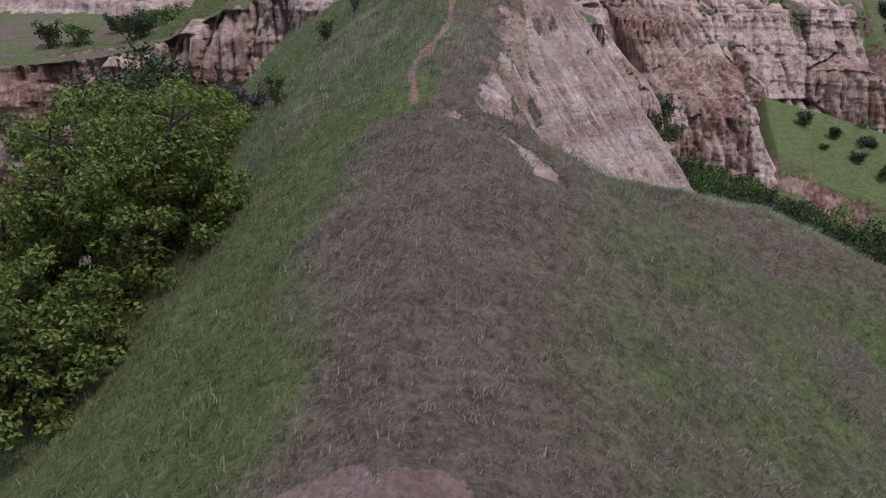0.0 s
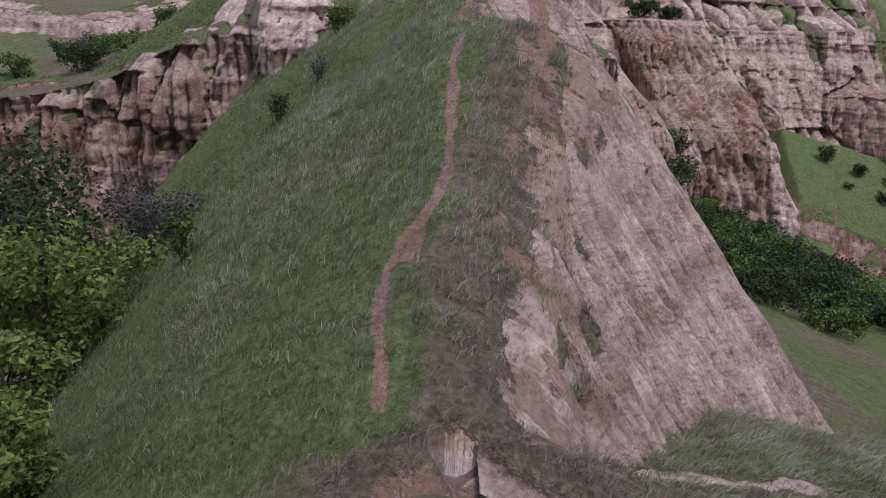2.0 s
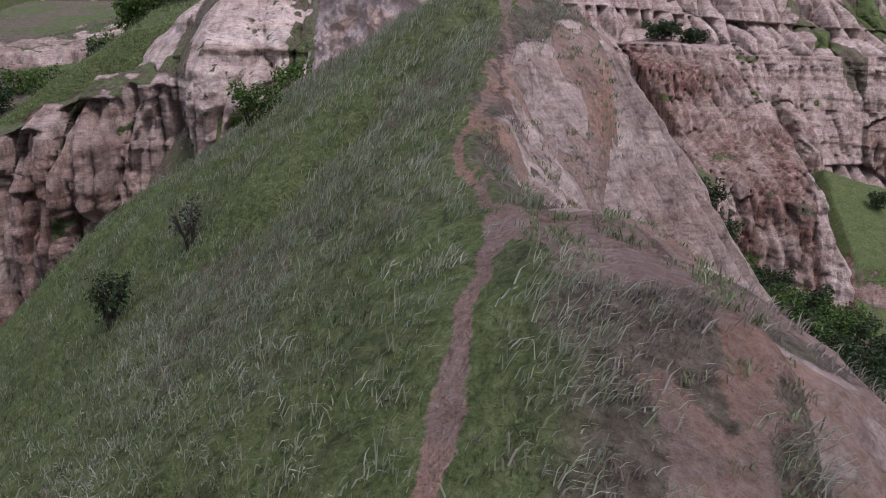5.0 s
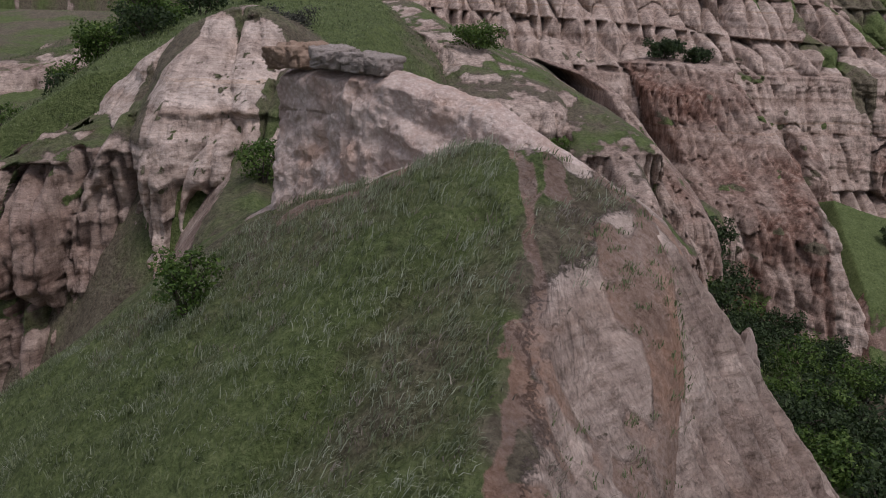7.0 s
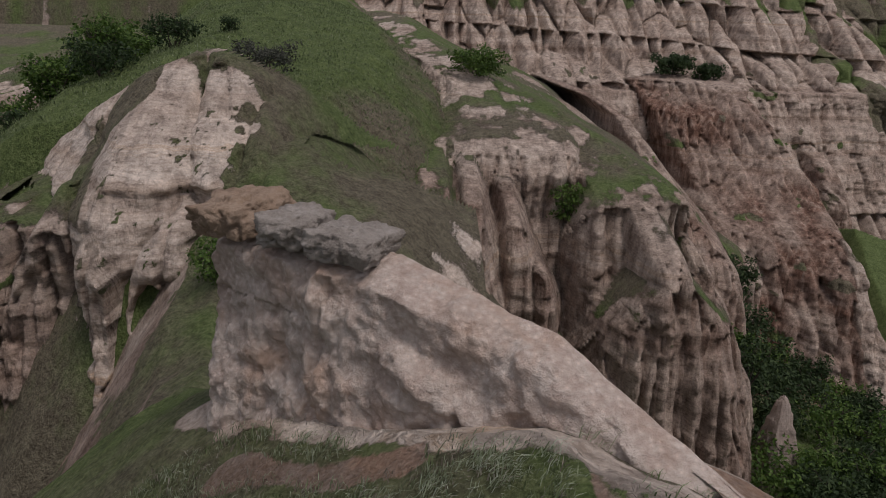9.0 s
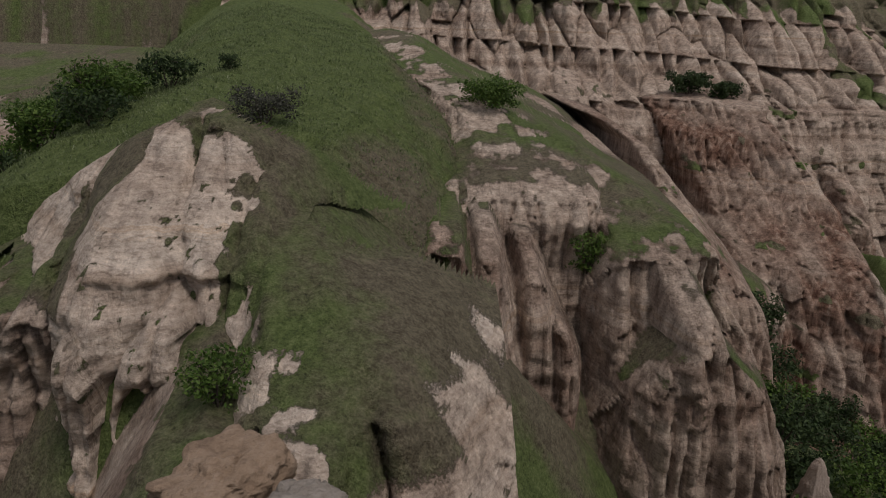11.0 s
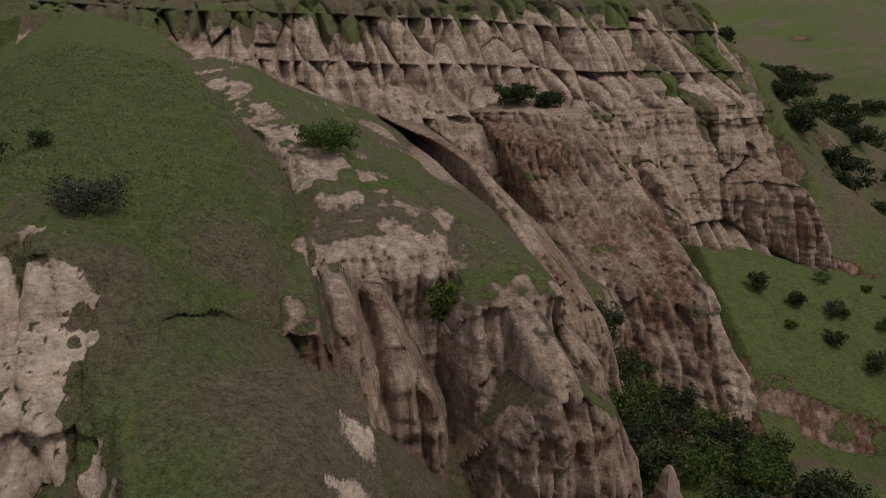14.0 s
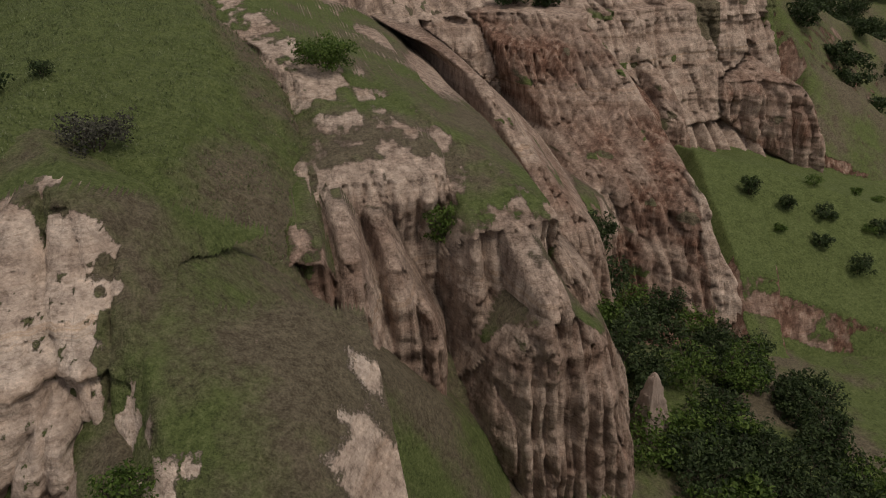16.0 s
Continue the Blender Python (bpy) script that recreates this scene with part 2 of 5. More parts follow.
def noise_tex(ns, ls, coords, scale, detail=4.0, rough=0.55, stretch=(1, 1, 1)):
    mp = ns.new("ShaderNodeMapping")
    mp.inputs["Scale"].default_value = stretch
    ls.new(coords, mp.inputs["Vector"])
    n = node(ns, "ShaderNodeTexNoise", Scale=scale, Detail=detail, Roughness=rough)
    ls.new(mp.outputs[0], n.inputs["Vector"])
    return n.outputs["Fac"]


def ground_material():
    m, ns, ls, bsdf = material("hill_ground")
    geo = ns.new("ShaderNodeNewGeometry")
    pos = geo.outputs["Position"]
    cover = ns.new("ShaderNodeAttribute")
    cover.attribute_name = "cover"      # red: growth, green: bare soil, blue: red tint of clay and painted rill shade
    sep = ns.new("ShaderNodeSeparateColor")
    ls.new(cover.outputs["Color"], sep.inputs[0])
    grow, soil, red_tint = sep.outputs[0], sep.outputs[1], sep.outputs[2]
    xyz = ns.new("ShaderNodeSeparateXYZ")
    ls.new(pos, xyz.inputs[0])
    big = noise_tex(ns, ls, pos, 0.12, 5)
    mid = noise_tex(ns, ls, pos, 0.9, 6, 0.6)
    fine = noise_tex(ns, ls, pos, 9.0, 6, 0.65)
    streak = noise_tex(ns, ls, pos, 1.3, 6, 0.65, (1, 1, 0.10))
    bandw = maths(ns, ls, "MULTIPLY_ADD", mid, 0.7, xyz.outputs[2])
    comb = ns.new("ShaderNodeCombineXYZ")
    ls.new(maths(ns, ls, "MULTIPLY", bandw, 1.0), comb.inputs[2])
    band = noise_tex(ns, ls, comb.outputs[0], 0.55, 5, 0.7)
    pale = ramp(ns, [(0.30, (0.215, 0.155, 0.12)), (0.45, (0.34, 0.272, 0.225)), (0.58, (0.44, 0.368, 0.31)), (0.72, (0.32, 0.228, 0.155))])
    ls.new(band, pale.inputs[0])
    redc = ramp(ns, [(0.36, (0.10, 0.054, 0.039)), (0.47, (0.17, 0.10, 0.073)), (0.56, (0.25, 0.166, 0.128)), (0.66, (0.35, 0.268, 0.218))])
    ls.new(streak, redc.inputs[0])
    rock = mix(ns, ls, red_tint, pale.outputs[0], redc.outputs[0])
    rock = mix(ns, ls, maths(ns, ls, "MULTIPLY", streak, 0.28), rock, (0.27, 0.20, 0.165), "MULTIPLY")
    white = ns.new("ShaderNodeAttribute")
    white.attribute_name = "chalk"
    chalky = ramp(ns, [(0.34, (0.40, 0.31, 0.235)), (0.47, (0.56, 0.475, 0.40)), (0.57, (0.60, 0.53, 0.46)), (0.64, (0.43, 0.28, 0.155))])
    ls.new(band, chalky.inputs[0])
    rock = mix(ns, ls, maths(ns, ls, "MULTIPLY", white.outputs["Fac"], 0.8), rock, chalky.outputs[0])
    crust = noise_tex(ns, ls, pos, 1.1, 10, 0.72, (1, 1, 0.45))
    tint = ramp(ns, [(0.39, (0.48, 0.45, 0.43)), (0.46, (0.82, 0.80, 0.78)), (0.54, (1.08, 1.07, 1.05)), (0.61, (1.42, 1.40, 1.37))])
    ls.new(mix(ns, ls, 0.25, crust, fine), tint.inputs[0])
    shale = ramp(ns, [(0.36, (0.66, 0.63, 0.60)), (0.46, (0.95, 0.94, 0.93)), (0.55, (1.06, 1.05, 1.04)), (0.66, (1.22, 1.21, 1.19))])
    ls.new(noise_tex(ns, ls, pos, 2.6, 9, 0.7, (0.7, 0.7, 3.2)), shale.inputs[0])
    rock = mix(ns, ls, 1.0, rock, shale.outputs[0], "MULTIPLY")
    plainer = maths(ns, ls, "MULTIPLY_ADD", white.outputs["Fac"], -0.35, 1.0)
    rock = mix(ns, ls, plainer, rock, tint.outputs[0], "MULTIPLY")
    grass = ramp(ns, [(0.36, (0.06, 0.05, 0.034)), (0.46, (0.125, 0.107, 0.072)), (0.56, (0.20, 0.174, 0.118)), (0.68, (0.30, 0.262, 0.185))])
    tussock = noise_tex(ns, ls, pos, 3.2, 4, 0.6)
    clumpy = mix(ns, ls, 0.45, mix(ns, ls, 0.35, tussock, mid), fine)
    ls.new(clumpy, grass.inputs[0])
    lush = ramp(ns, [(0.36, (0.042, 0.060, 0.020)), (0.48, (0.100, 0.136, 0.044)), (0.62, (0.185, 0.225, 0.088))])
    ls.new(clumpy, lush.inputs[0])
    bigr = ramp(ns, [(0.32, (0, 0, 0)), (0.62, (1, 1, 1))])
    ls.new(maths(ns, ls, "ADD", maths(ns, ls, "MULTIPLY", cover.outputs["Alpha"], 0.75), maths(ns, ls, "MULTIPLY_ADD", mid, 0.5, -0.12)), bigr.inputs[0])
    grass = mix(ns, ls, bigr.outputs[0], grass.outputs[0], lush.outputs[0])
    earth = ramp(ns, [(0.32, (0.14, 0.092, 0.066)), (0.45, (0.235, 0.165, 0.122)), (0.56, (0.31, 0.238, 0.19)), (0.7, (0.42, 0.345, 0.285))])
    ls.new(mix(ns, ls, 0.5, mid, fine), earth.inputs[0])
    edge = maths(ns, ls, "ADD", grow, maths(ns, ls, "MULTIPLY", maths(ns, ls, "SUBTRACT", mix(ns, ls, 0.5, fine, mid), 0.5), 2.0))
    fac = ramp(ns, [(0.42, (0, 0, 0)), (0.58, (1, 1, 1))])
    ls.new(edge, fac.inputs[0])
    col = mix(ns, ls, fac.outputs[0], rock, grass)
    rust = ramp(ns, [(0.50, (0, 0, 0)), (0.62, (1, 1, 1))])
    ls.new(noise_tex(ns, ls, pos, 0.45, 5, 0.6), rust.inputs[0])
    earthy = mix(ns, ls, rust.outputs[0], earth.outputs[0], mix(ns, ls, 1.0, earth.outputs[0], (1.08, 0.92, 0.80), "MULTIPLY"))
    sedge = maths(ns, ls, "ADD", soil, maths(ns, ls, "MULTIPLY", maths(ns, ls, "SUBTRACT", fine, 0.5), 0.7))
    sfac = ramp(ns, [(0.40, (0, 0, 0)), (0.62, (1, 1, 1))])
    ls.new(sedge, sfac.inputs[0])
    col = mix(ns, ls, sfac.outputs[0], col, earthy)
    ls.new(col, bsdf.inputs["Base Color"])
    bsdf.inputs["Roughness"].default_value = 0.95
    bsdf.inputs["Specular IOR Level"].default_value = 0.15
    # rills down the slope and thin beds across it
    flow = ns.new("ShaderNodeAttribute")
    flow.attribute_name = "flow"
    squash = ns.new("ShaderNodeMapping")
    squash.inputs["Scale"].default_value = (1, 1, 0.025)
    bend = ns.new("ShaderNodeMixRGB")
    bend.blend_type = "ADD"
    bend.inputs["Fac"].default_value = 0.2
    ls.new(flow.outputs["Vector"], squash.inputs["Vector"])
    ls.new(squash.outputs[0], bend.inputs["Color1"])
    wobble = node(ns, "ShaderNodeTexNoise", Scale=0.8, Detail=3.0)
    ls.new(pos, wobble.inputs["Vector"])
    ls.new(wobble.outputs["Color"], bend.inputs["Color2"])
    rill = []
    for size in (0.9, 2.1):
        v = node(ns, "ShaderNodeTexVoronoi", Scale=size)
        v.feature = "DISTANCE_TO_EDGE"
        ls.new(bend.outputs[0], v.inputs["Vector"])
        rill.append(maths(ns, ls, "POWER", maths(ns, ls, "MINIMUM", maths(ns, ls, "MULTIPLY", v.outputs["Distance"], 2.6), 1.0), 0.5))
    beds = noise_tex(ns, ls, comb.outputs[0], 2.6, 3, 0.6)
    bump = node(ns, "ShaderNodeBump", Strength=0.95, Distance=0.3)
    hgt = maths(ns, ls, "ADD", maths(ns, ls, "MULTIPLY", fine, 0.3), maths(ns, ls, "MULTIPLY_ADD", maths(ns, ls, "MULTIPLY", crust, plainer), 1.6, maths(ns, ls, "MULTIPLY", streak, 1.0)))
    hgt = maths(ns, ls, "ADD", hgt, maths(ns, ls, "MULTIPLY", maths(ns, ls, "ADD", band, beds), 0.4))
    hgt = maths(ns, ls, "MULTIPLY_ADD", maths(ns, ls, "MULTIPLY", mix(ns, ls, 0.4, tussock, fine), fac.outputs[0]), 2.2, hgt)
    ribbed = maths(ns, ls, "MULTIPLY_ADD", rill[1], 0.25, maths(ns, ls, "MULTIPLY", rill[0], 0.35))
    bare_rock = maths(ns, ls, "MAXIMUM", maths(ns, ls, "SUBTRACT", 1.0, maths(ns, ls, "ADD", fac.outputs[0], sfac.outputs[0])), 0.0)
    hgt = maths(ns, ls, "MULTIPLY_ADD", ribbed, bare_rock, hgt)
    ls.new(hgt, bump.inputs["Height"])
    ls.new(bump.outputs[0], bsdf.inputs["Normal"])
    return m


GROUND = ground_material()

# ---- the ground: one sheet, split where one landform meets the next ----
dzx = np.gradient(Z, axis=1) / np.gradient(X, axis=1)
dzy = np.gradient(Z, axis=0) / np.gradient(Y, axis=0)
STEEP = np.degrees(np.arctan(np.hypot(dzx, dzy)))
NAMES = ["valley_floor"] + [r.name for r in RIDGES]
# the slope up to which growth holds, landform by landform
HOLD = {"shoulder": 75, "plateau_hill": 80, "valley_floor": 50, "ridge_foot": 70, "ridge": 46, "ridge_end": 46, "neck": 50, "dome_back": 88, "left_cliff": 40, "left_cliff_back": 25, "hillside": 86, "upper_cliff": 8,
        "meadow": 40, "far_ridge": 46}
hold = np.array([HOLD[n] for n in NAMES])[TOP + 1]
GROW = smooth(7, -7, STEEP - hold + 9 * fbm(X / 5, Y / 5, 40, 4))
k_ridge = NAMES.index("ridge") - 1
on_ridge = np.isin(TOP, [k_ridge, NAMES.index("ridge_end") - 1])
GROW = np.where(on_ridge, smooth(0.9, -0.9, -OFF - np.interp(Y, [24, 30, 38, 41, 48, 52, 56], [1.7, 1.5, 2.5, 0.8, 0.8, 1.8, 1.2]) + 1.1 * fbm(X / 2.2, Y / 2.2, 41, 4)), GROW)
CLAY = 0.85 * smooth(-0.4, 0.6, fbm(X / 9, Y / 9, 43, 4) * 0.8 + (47 - Z) / 16)
CLAY = np.where(TOP == NAMES.index("left_cliff") - 1, smooth(55, 50, Z + 1.5 * fbm(X / 6, Y / 6, 44, 3)), CLAY)
redder = np.array([{"meadow": 0.4}.get(r.name, 0.0) for r in RIDGES] + [0.4])[TOP]
CLAY = np.clip(CLAY + redder + 0.5 * smooth(25, 75, X) * (Z < 66), 0, 1)
CLAY = np.where(on_ridge, 0.08, CLAY)


def trail_mask(x, y, more=0.0):
    cx = np.interp(y, [20, 23.6, 25.5, 30, 34, 38.1, 40.2, 43.6, 46.2, 49, 51.8, 53.5], [-0.6, -0.55, -0.7, 0.15, 0.25, 0.75, 1.15, 0.6, 1.3, 2.1, 2.2, 2.0])
    cx = cx + 0.18 * fbm(y / 1.5, y * 0, 50, 3)
    w = more + 0.09 + 0.05 * fbm(y / 1.2, y * 0 + 3, 51, 2)
    return smooth(w + 0.12, w - 0.05, np.abs(x - cx)) * smooth(25.6, 26.6, y) * smooth(54, 53, y)


def trail_end(x, y, more=0.0):
    cx = np.interp(y, [22.5, 24, 26, 27.6], [-0.9, -1.05, -1.1, -0.75]) + 0.1 * fbm(y / 1.2, y * 0, 55, 3)
    return smooth(more + 0.2, more + 0.05, np.abs(x - cx)) * smooth(22.3, 23, y) * smooth(28, 27.2, y)


TRAIL, TRAIL_SIDE = np.maximum(trail_mask(X, Y), 0.8 * trail_end(X, Y)), np.maximum(trail_mask(X, Y, 0.3), trail_end(X, Y, 0.2))
Z = Z - 0.07 * TRAIL


def near_line(points, x, y):
    return along([(px, py, 0.0) for px, py in points], x, y)[0]


n4 = fbm(X / 0.9, Y / 0.9, 52, 4)
# the scar where the ridge breaks off towards its foot
SCAR = smooth(0.7, 0.3, near_line([(0.3, 21.9), (0.9, 21.6), (1.6, 21.1), (2.2, 20.3), (2.6, 19.6)], X, Y) * 1.15 + 0.3 * n4)
LIP = smooth(0.5, 0.1, near_line([(-0.6, 21.2), (0.0, 21.35), (0.6, 21.3)], X, Y) + 0.15 * n4)
Z = Z - 0.4 * SCAR - 0.4 * LIP
# a faint second track along the break of slope, and the bare strip at the cliff's foot
TRACK = smooth(0.24, 0.1, near_line([(1.2, 22.4), (3.0, 22.9), (5.4, 23.0), (8.0, 21.8)], X, Y) + 0.08 * n4)
STRIP = smooth(0.5, 0.15, near_line([(2.2, 26.6), (3.6, 25.4), (5.4, 25.3), (7.4, 25.9)], X, Y) + 0.25 * n4)
BARE = smooth(0.1, 0.6, n4 * 0.8 + 0.5 * smooth(0.5, 2.2, -OFF)) * (on_ridge & (OFF < 0)) * smooth(25, 28, Y) * smooth(4.2, 2.6, -OFF + 0.8 * n4)
KNOB = smooth(1.1, 0.5, near_line([(1.8, 39.8), (2.3, 38.3)], X, Y) + 0.4 * n4)
FOOT = smooth(1.0, 0.4, near_line([(-2.0, 8.7), (-0.5, 8.6)], X, Y) + 0.6 * n4)
SOIL = np.clip(TRAIL + SCAR * 0.35 + LIP + TRACK * 0.75 + 0.3 * STRIP + BARE + KNOB + FOOT, 0, 1)
GROW = GROW * (1 - SCAR) * (1 - STRIP)
k_upper = NAMES.index("upper_cliff") - 1
GROW = np.where(TOP == k_upper, smooth(2, -2, -OFF - 7 - 6 * fbm(RUN / 3.2, RUN * 0, 59, 3)), GROW)
LEDGE_FOOT = smooth(0.75, 0.35, near_line([(-4.6, 59.9), (-1.6, 56.9), (1.2, 54.2), (3.2, 52.3)], X, Y) + 0.25 * n4)
GROW, SOIL = GROW * (1 - LEDGE_FOOT), SOIL * (1 - 0.9 * LEDGE_FOOT)
BANK = smooth(0.5, 0.2, near_line([(-3.4, 56.6), (-1.6, 55.2), (-0.4, 54.4)], X, Y) + 0.25 * n4)
SOIL = np.maximum(SOIL, BANK)
k_hill = NAMES.index("hillside") - 1
GROW = np.where((TOP < 0) & (X > 90), smooth(0.25, 0.0, fbm(X / 14, Y / 14, 63, 4) - 0.45), GROW)
GROW = np.where((TOP < 0) & (X > 2) & (X < 46) & (Y > 113), 0.9 * smooth(0.3, 0.6, fbm(X / 4, Y / 4, 67, 4)), GROW)
GROW = np.where((TOP == NAMES.index("meadow") - 1) & (-OFF < 19), 1.0, GROW)
GROW = np.where(np.isin(TOP, [NAMES.index("far_ridge") - 1, NAMES.index("meadow") - 1]), np.maximum(GROW, smooth(60, 45, STEEP)), GROW)
SOIL = np.where(TOP == k_hill, 0.42 * smooth(0.35, 0.75, fbm(X / 1.6, Y / 1.6, 64, 4)) * smooth(9, 14, -OFF), SOIL)
# lush (1) or dry (0) growth
LUSH = 0.5 + 0.5 * fbm(X / 6, Y / 6, 53, 3)
LUSH = np.where(TOP == 0, smooth(0.5, 3.5, OFF + 0.8 * fbm(X / 3, Y / 3, 54, 3)) * 0.8 + 0.42 * smooth(1.2, 5, -OFF) + 0.05 + 0.15 * fbm(X / 2, Y / 2, 55, 3), LUSH)
LUSH = np.where(on_ridge, 0.56 + 0.3 * smooth(5, 9, OFF) + 0.5 * smooth(30, 23, Y) * smooth(0.5, 2, OFF) + 0.25 * fbm(X / 3, Y / 3, 56, 3) - 0.5 * smooth(0.2, -0.5, OFF + 0.5 * n4), LUSH)
LUSH = np.where(np.isin(TOP, [NAMES.index("meadow") - 1, NAMES.index("hillside") - 1]), 0.9 + 0.35 * fbm(X / 9, Y / 9, 57, 3) - 0.5 * (TOP == k_hill) * smooth(8, 13, -OFF), LUSH).clip(0, 1)


LUSH = np.where((TOP == NAMES.index('far_ridge') - 1) | ((TOP < 0) & (X > 85)), 0.45 + 0.4 * fbm(X / 8, Y / 8, 68, 4), LUSH).clip(0, 1)
# the usual width of a rill, landform by landform, and how chalky the rock is
RILL_SIZE = np.array([{"ridge": 0.75, "left_cliff": 1.3, "left_cliff_back": 2.0, "upper_cliff": 2.2}.get(r.name, 1.9) for r in RIDGES] + [2.0])
CHALK = np.array([{"ridge": 0.45, "upper_cliff": 0.22}.get(r.name, 0.05) for r in RIDGES] + [0.0])[TOP] * smooth(70, 20, X)
CHALK = np.clip(CHALK + 0.35 * fbm(X / 6, Y / 6, 61, 3) + 0.8 * LEDGE_FOOT + 0.7 * SCAR + 0.5 * STRIP, 0, 1)


def sheet(name, mask_faces, label):
    """A landform's own piece of the ground."""
    used = np.zeros(X.size, bool)
    ny, nx = X.shape
    idx = np.arange(X.size).reshape(ny, nx)
    quads = np.stack([idx[:-1, :-1], idx[:-1, 1:], idx[1:, 1:], idx[1:, :-1]], -1)[mask_faces]
    used[quads.ravel()] = True
    renum = np.cumsum(used) - 1
    co = np.stack([X.ravel()[used], Y.ravel()[used], Z.ravel()[used]], -1)
    faces = renum[quads]
    me = bpy.data.meshes.new(name)
    me.vertices.add(len(co))
    me.vertices.foreach_set("co", co.ravel())
    me.loops.add(faces.size)
    me.loops.foreach_set("vertex_index", faces.ravel())
    me.polygons.add(len(faces))
    me.polygons.foreach_set("loop_start", np.arange(0, faces.size, 4))
    me.polygons.foreach_set("use_smooth", np.ones(len(faces), bool))
    me.update(calc_edges=True)
    att = me.color_attributes.new("cover", "FLOAT_COLOR", "POINT")
    rgba = np.stack([GROW.ravel()[used], SOIL.ravel()[used], CLAY.ravel()[used], LUSH.ravel()[used]], -1)
    att.data.foreach_set("color", rgba.ravel())
    flow = me.attributes.new("flow", "FLOAT_VECTOR", "POINT")
    wide = RILL_SIZE[TOP.ravel()[used]]
    vec = np.stack([FLOWX.ravel()[used] / wide, FLOWY.ravel()[used] / wide, OFF.ravel()[used]], -1)
    flow.data.foreach_set("vector", vec.ravel())
    chalk = me.attributes.new("chalk", "FLOAT", "POINT")
    chalk.data.foreach_set("value", CHALK.ravel()[used])
    me.materials.append(GROUND)
    return tagged(new(name, me), label, "ground", kind="structure")


LABELS = {"shoulder": "grassy shoulder curving down beside the cliff", "plateau_hill": "dark green hill rising behind the cliffs", "valley_floor": "green overgrown valley floor between the eroded cliffs", "ridge_foot": "dry grassy foot of the narrow hill ridge",
          "ridge_end": "grassy end of the ridge before the rock wall", "ridge": "narrow grassy ridge with a pale fluted cliff side", "neck": "low grassy neck between the ridge and the dome", "dome_back": "grassy saddle behind the pale dome", "left_cliff": "reddish columned sandstone cliff with a ledge on top",
          "left_cliff_back": "pale far cliff over a bushy ledge", "hillside": "smooth green grassy hillside above the cliffs", "upper_cliff": "long pale fluted badland slope under the plateau", "meadow": "bright green meadow slope with bushes", "far_ridge": "distant dark green ridge descending to the valley"}
face_top = TOP[:-1, :-1]
for k, n in enumerate(NAMES):
    if (face_top == k - 1).any():
        sheet(n, face_top == k - 1, LABELS[n])


# ---- cliff faces: sheets that hang from a crest line, with columns, ledges and overhangs ----
def evened(a, reach):
    k = np.ones(2 * reach + 1) / (2 * reach + 1)
    return np.convolve(np.pad(a, reach, mode="edge"), k, "valid")


def spine(ridge, step, sides, bends, clip):
    """Samples round a crest: place, height, outward direction, share of the left profile, place along y."""
    pts = np.array(ridge.crest, float)
    cum = np.r_[0, np.cumsum(np.hypot(*np.diff(pts[:, :2], axis=0).T))]
    t = np.arange(max(0.0, clip[0]), min(cum[-1], clip[1]), step)
    reach = max(1, int(bends / step))
    x, y, h = (evened(np.interp(t, cum, pts[:, k]), max(1, reach // 2)) for k in range(3))
    dx, dy = evened(np.gradient(x), reach), evened(np.gradient(y), reach)
    n = np.hypot(dx, dy)
    dx, dy = dx / n, dy / n
    left, right = (-dy, dx), (dy, -dx)
    if sides == "left":
        return x, y, h, *left, np.ones_like(x)
    if sides == "right":
        return x, y, h, *right, np.zeros_like(x)
    a = np.linspace(0, math.pi, 80)[1:-1]
    turn1 = (right[0][-1] * np.cos(a) + dx[-1] * np.sin(a), right[1][-1] * np.cos(a) + dy[-1] * np.sin(a))
    turn0 = (left[0][0] * np.cos(a) - dx[0] * np.sin(a), left[1][0] * np.cos(a) - dy[0] * np.sin(a))
    one = np.ones_like(a)
    return (np.r_[x, one * x[-1], x[::-1], one * x[0], x[0]], np.r_[y, one * y[-1], y[::-1], one * y[0], y[0]], np.r_[h, one * h[-1], h[::-1], one * h[0], h[0]],
            np.r_[right[0], turn1[0], left[0][::-1], turn0[0], right[0][0]], np.r_[right[1], turn1[1], left[1][::-1], turn0[1], right[1][0]],
            np.r_[x * 0, a / math.pi, x * 0 + 1, 1 - a / math.pi, 0.0])


def hardness(z, thick, x, y):
    bed = z / thick + 0.5 * fbm(x / 14, y / 14, 95, 3)
    low, part = np.floor(bed), bed - np.floor(bed)
    a, b = hash01(low, low * 0, 96), hash01(low + 1, low * 0, 96)
    return a + (b - a) * smooth(0.72, 1.0, part)


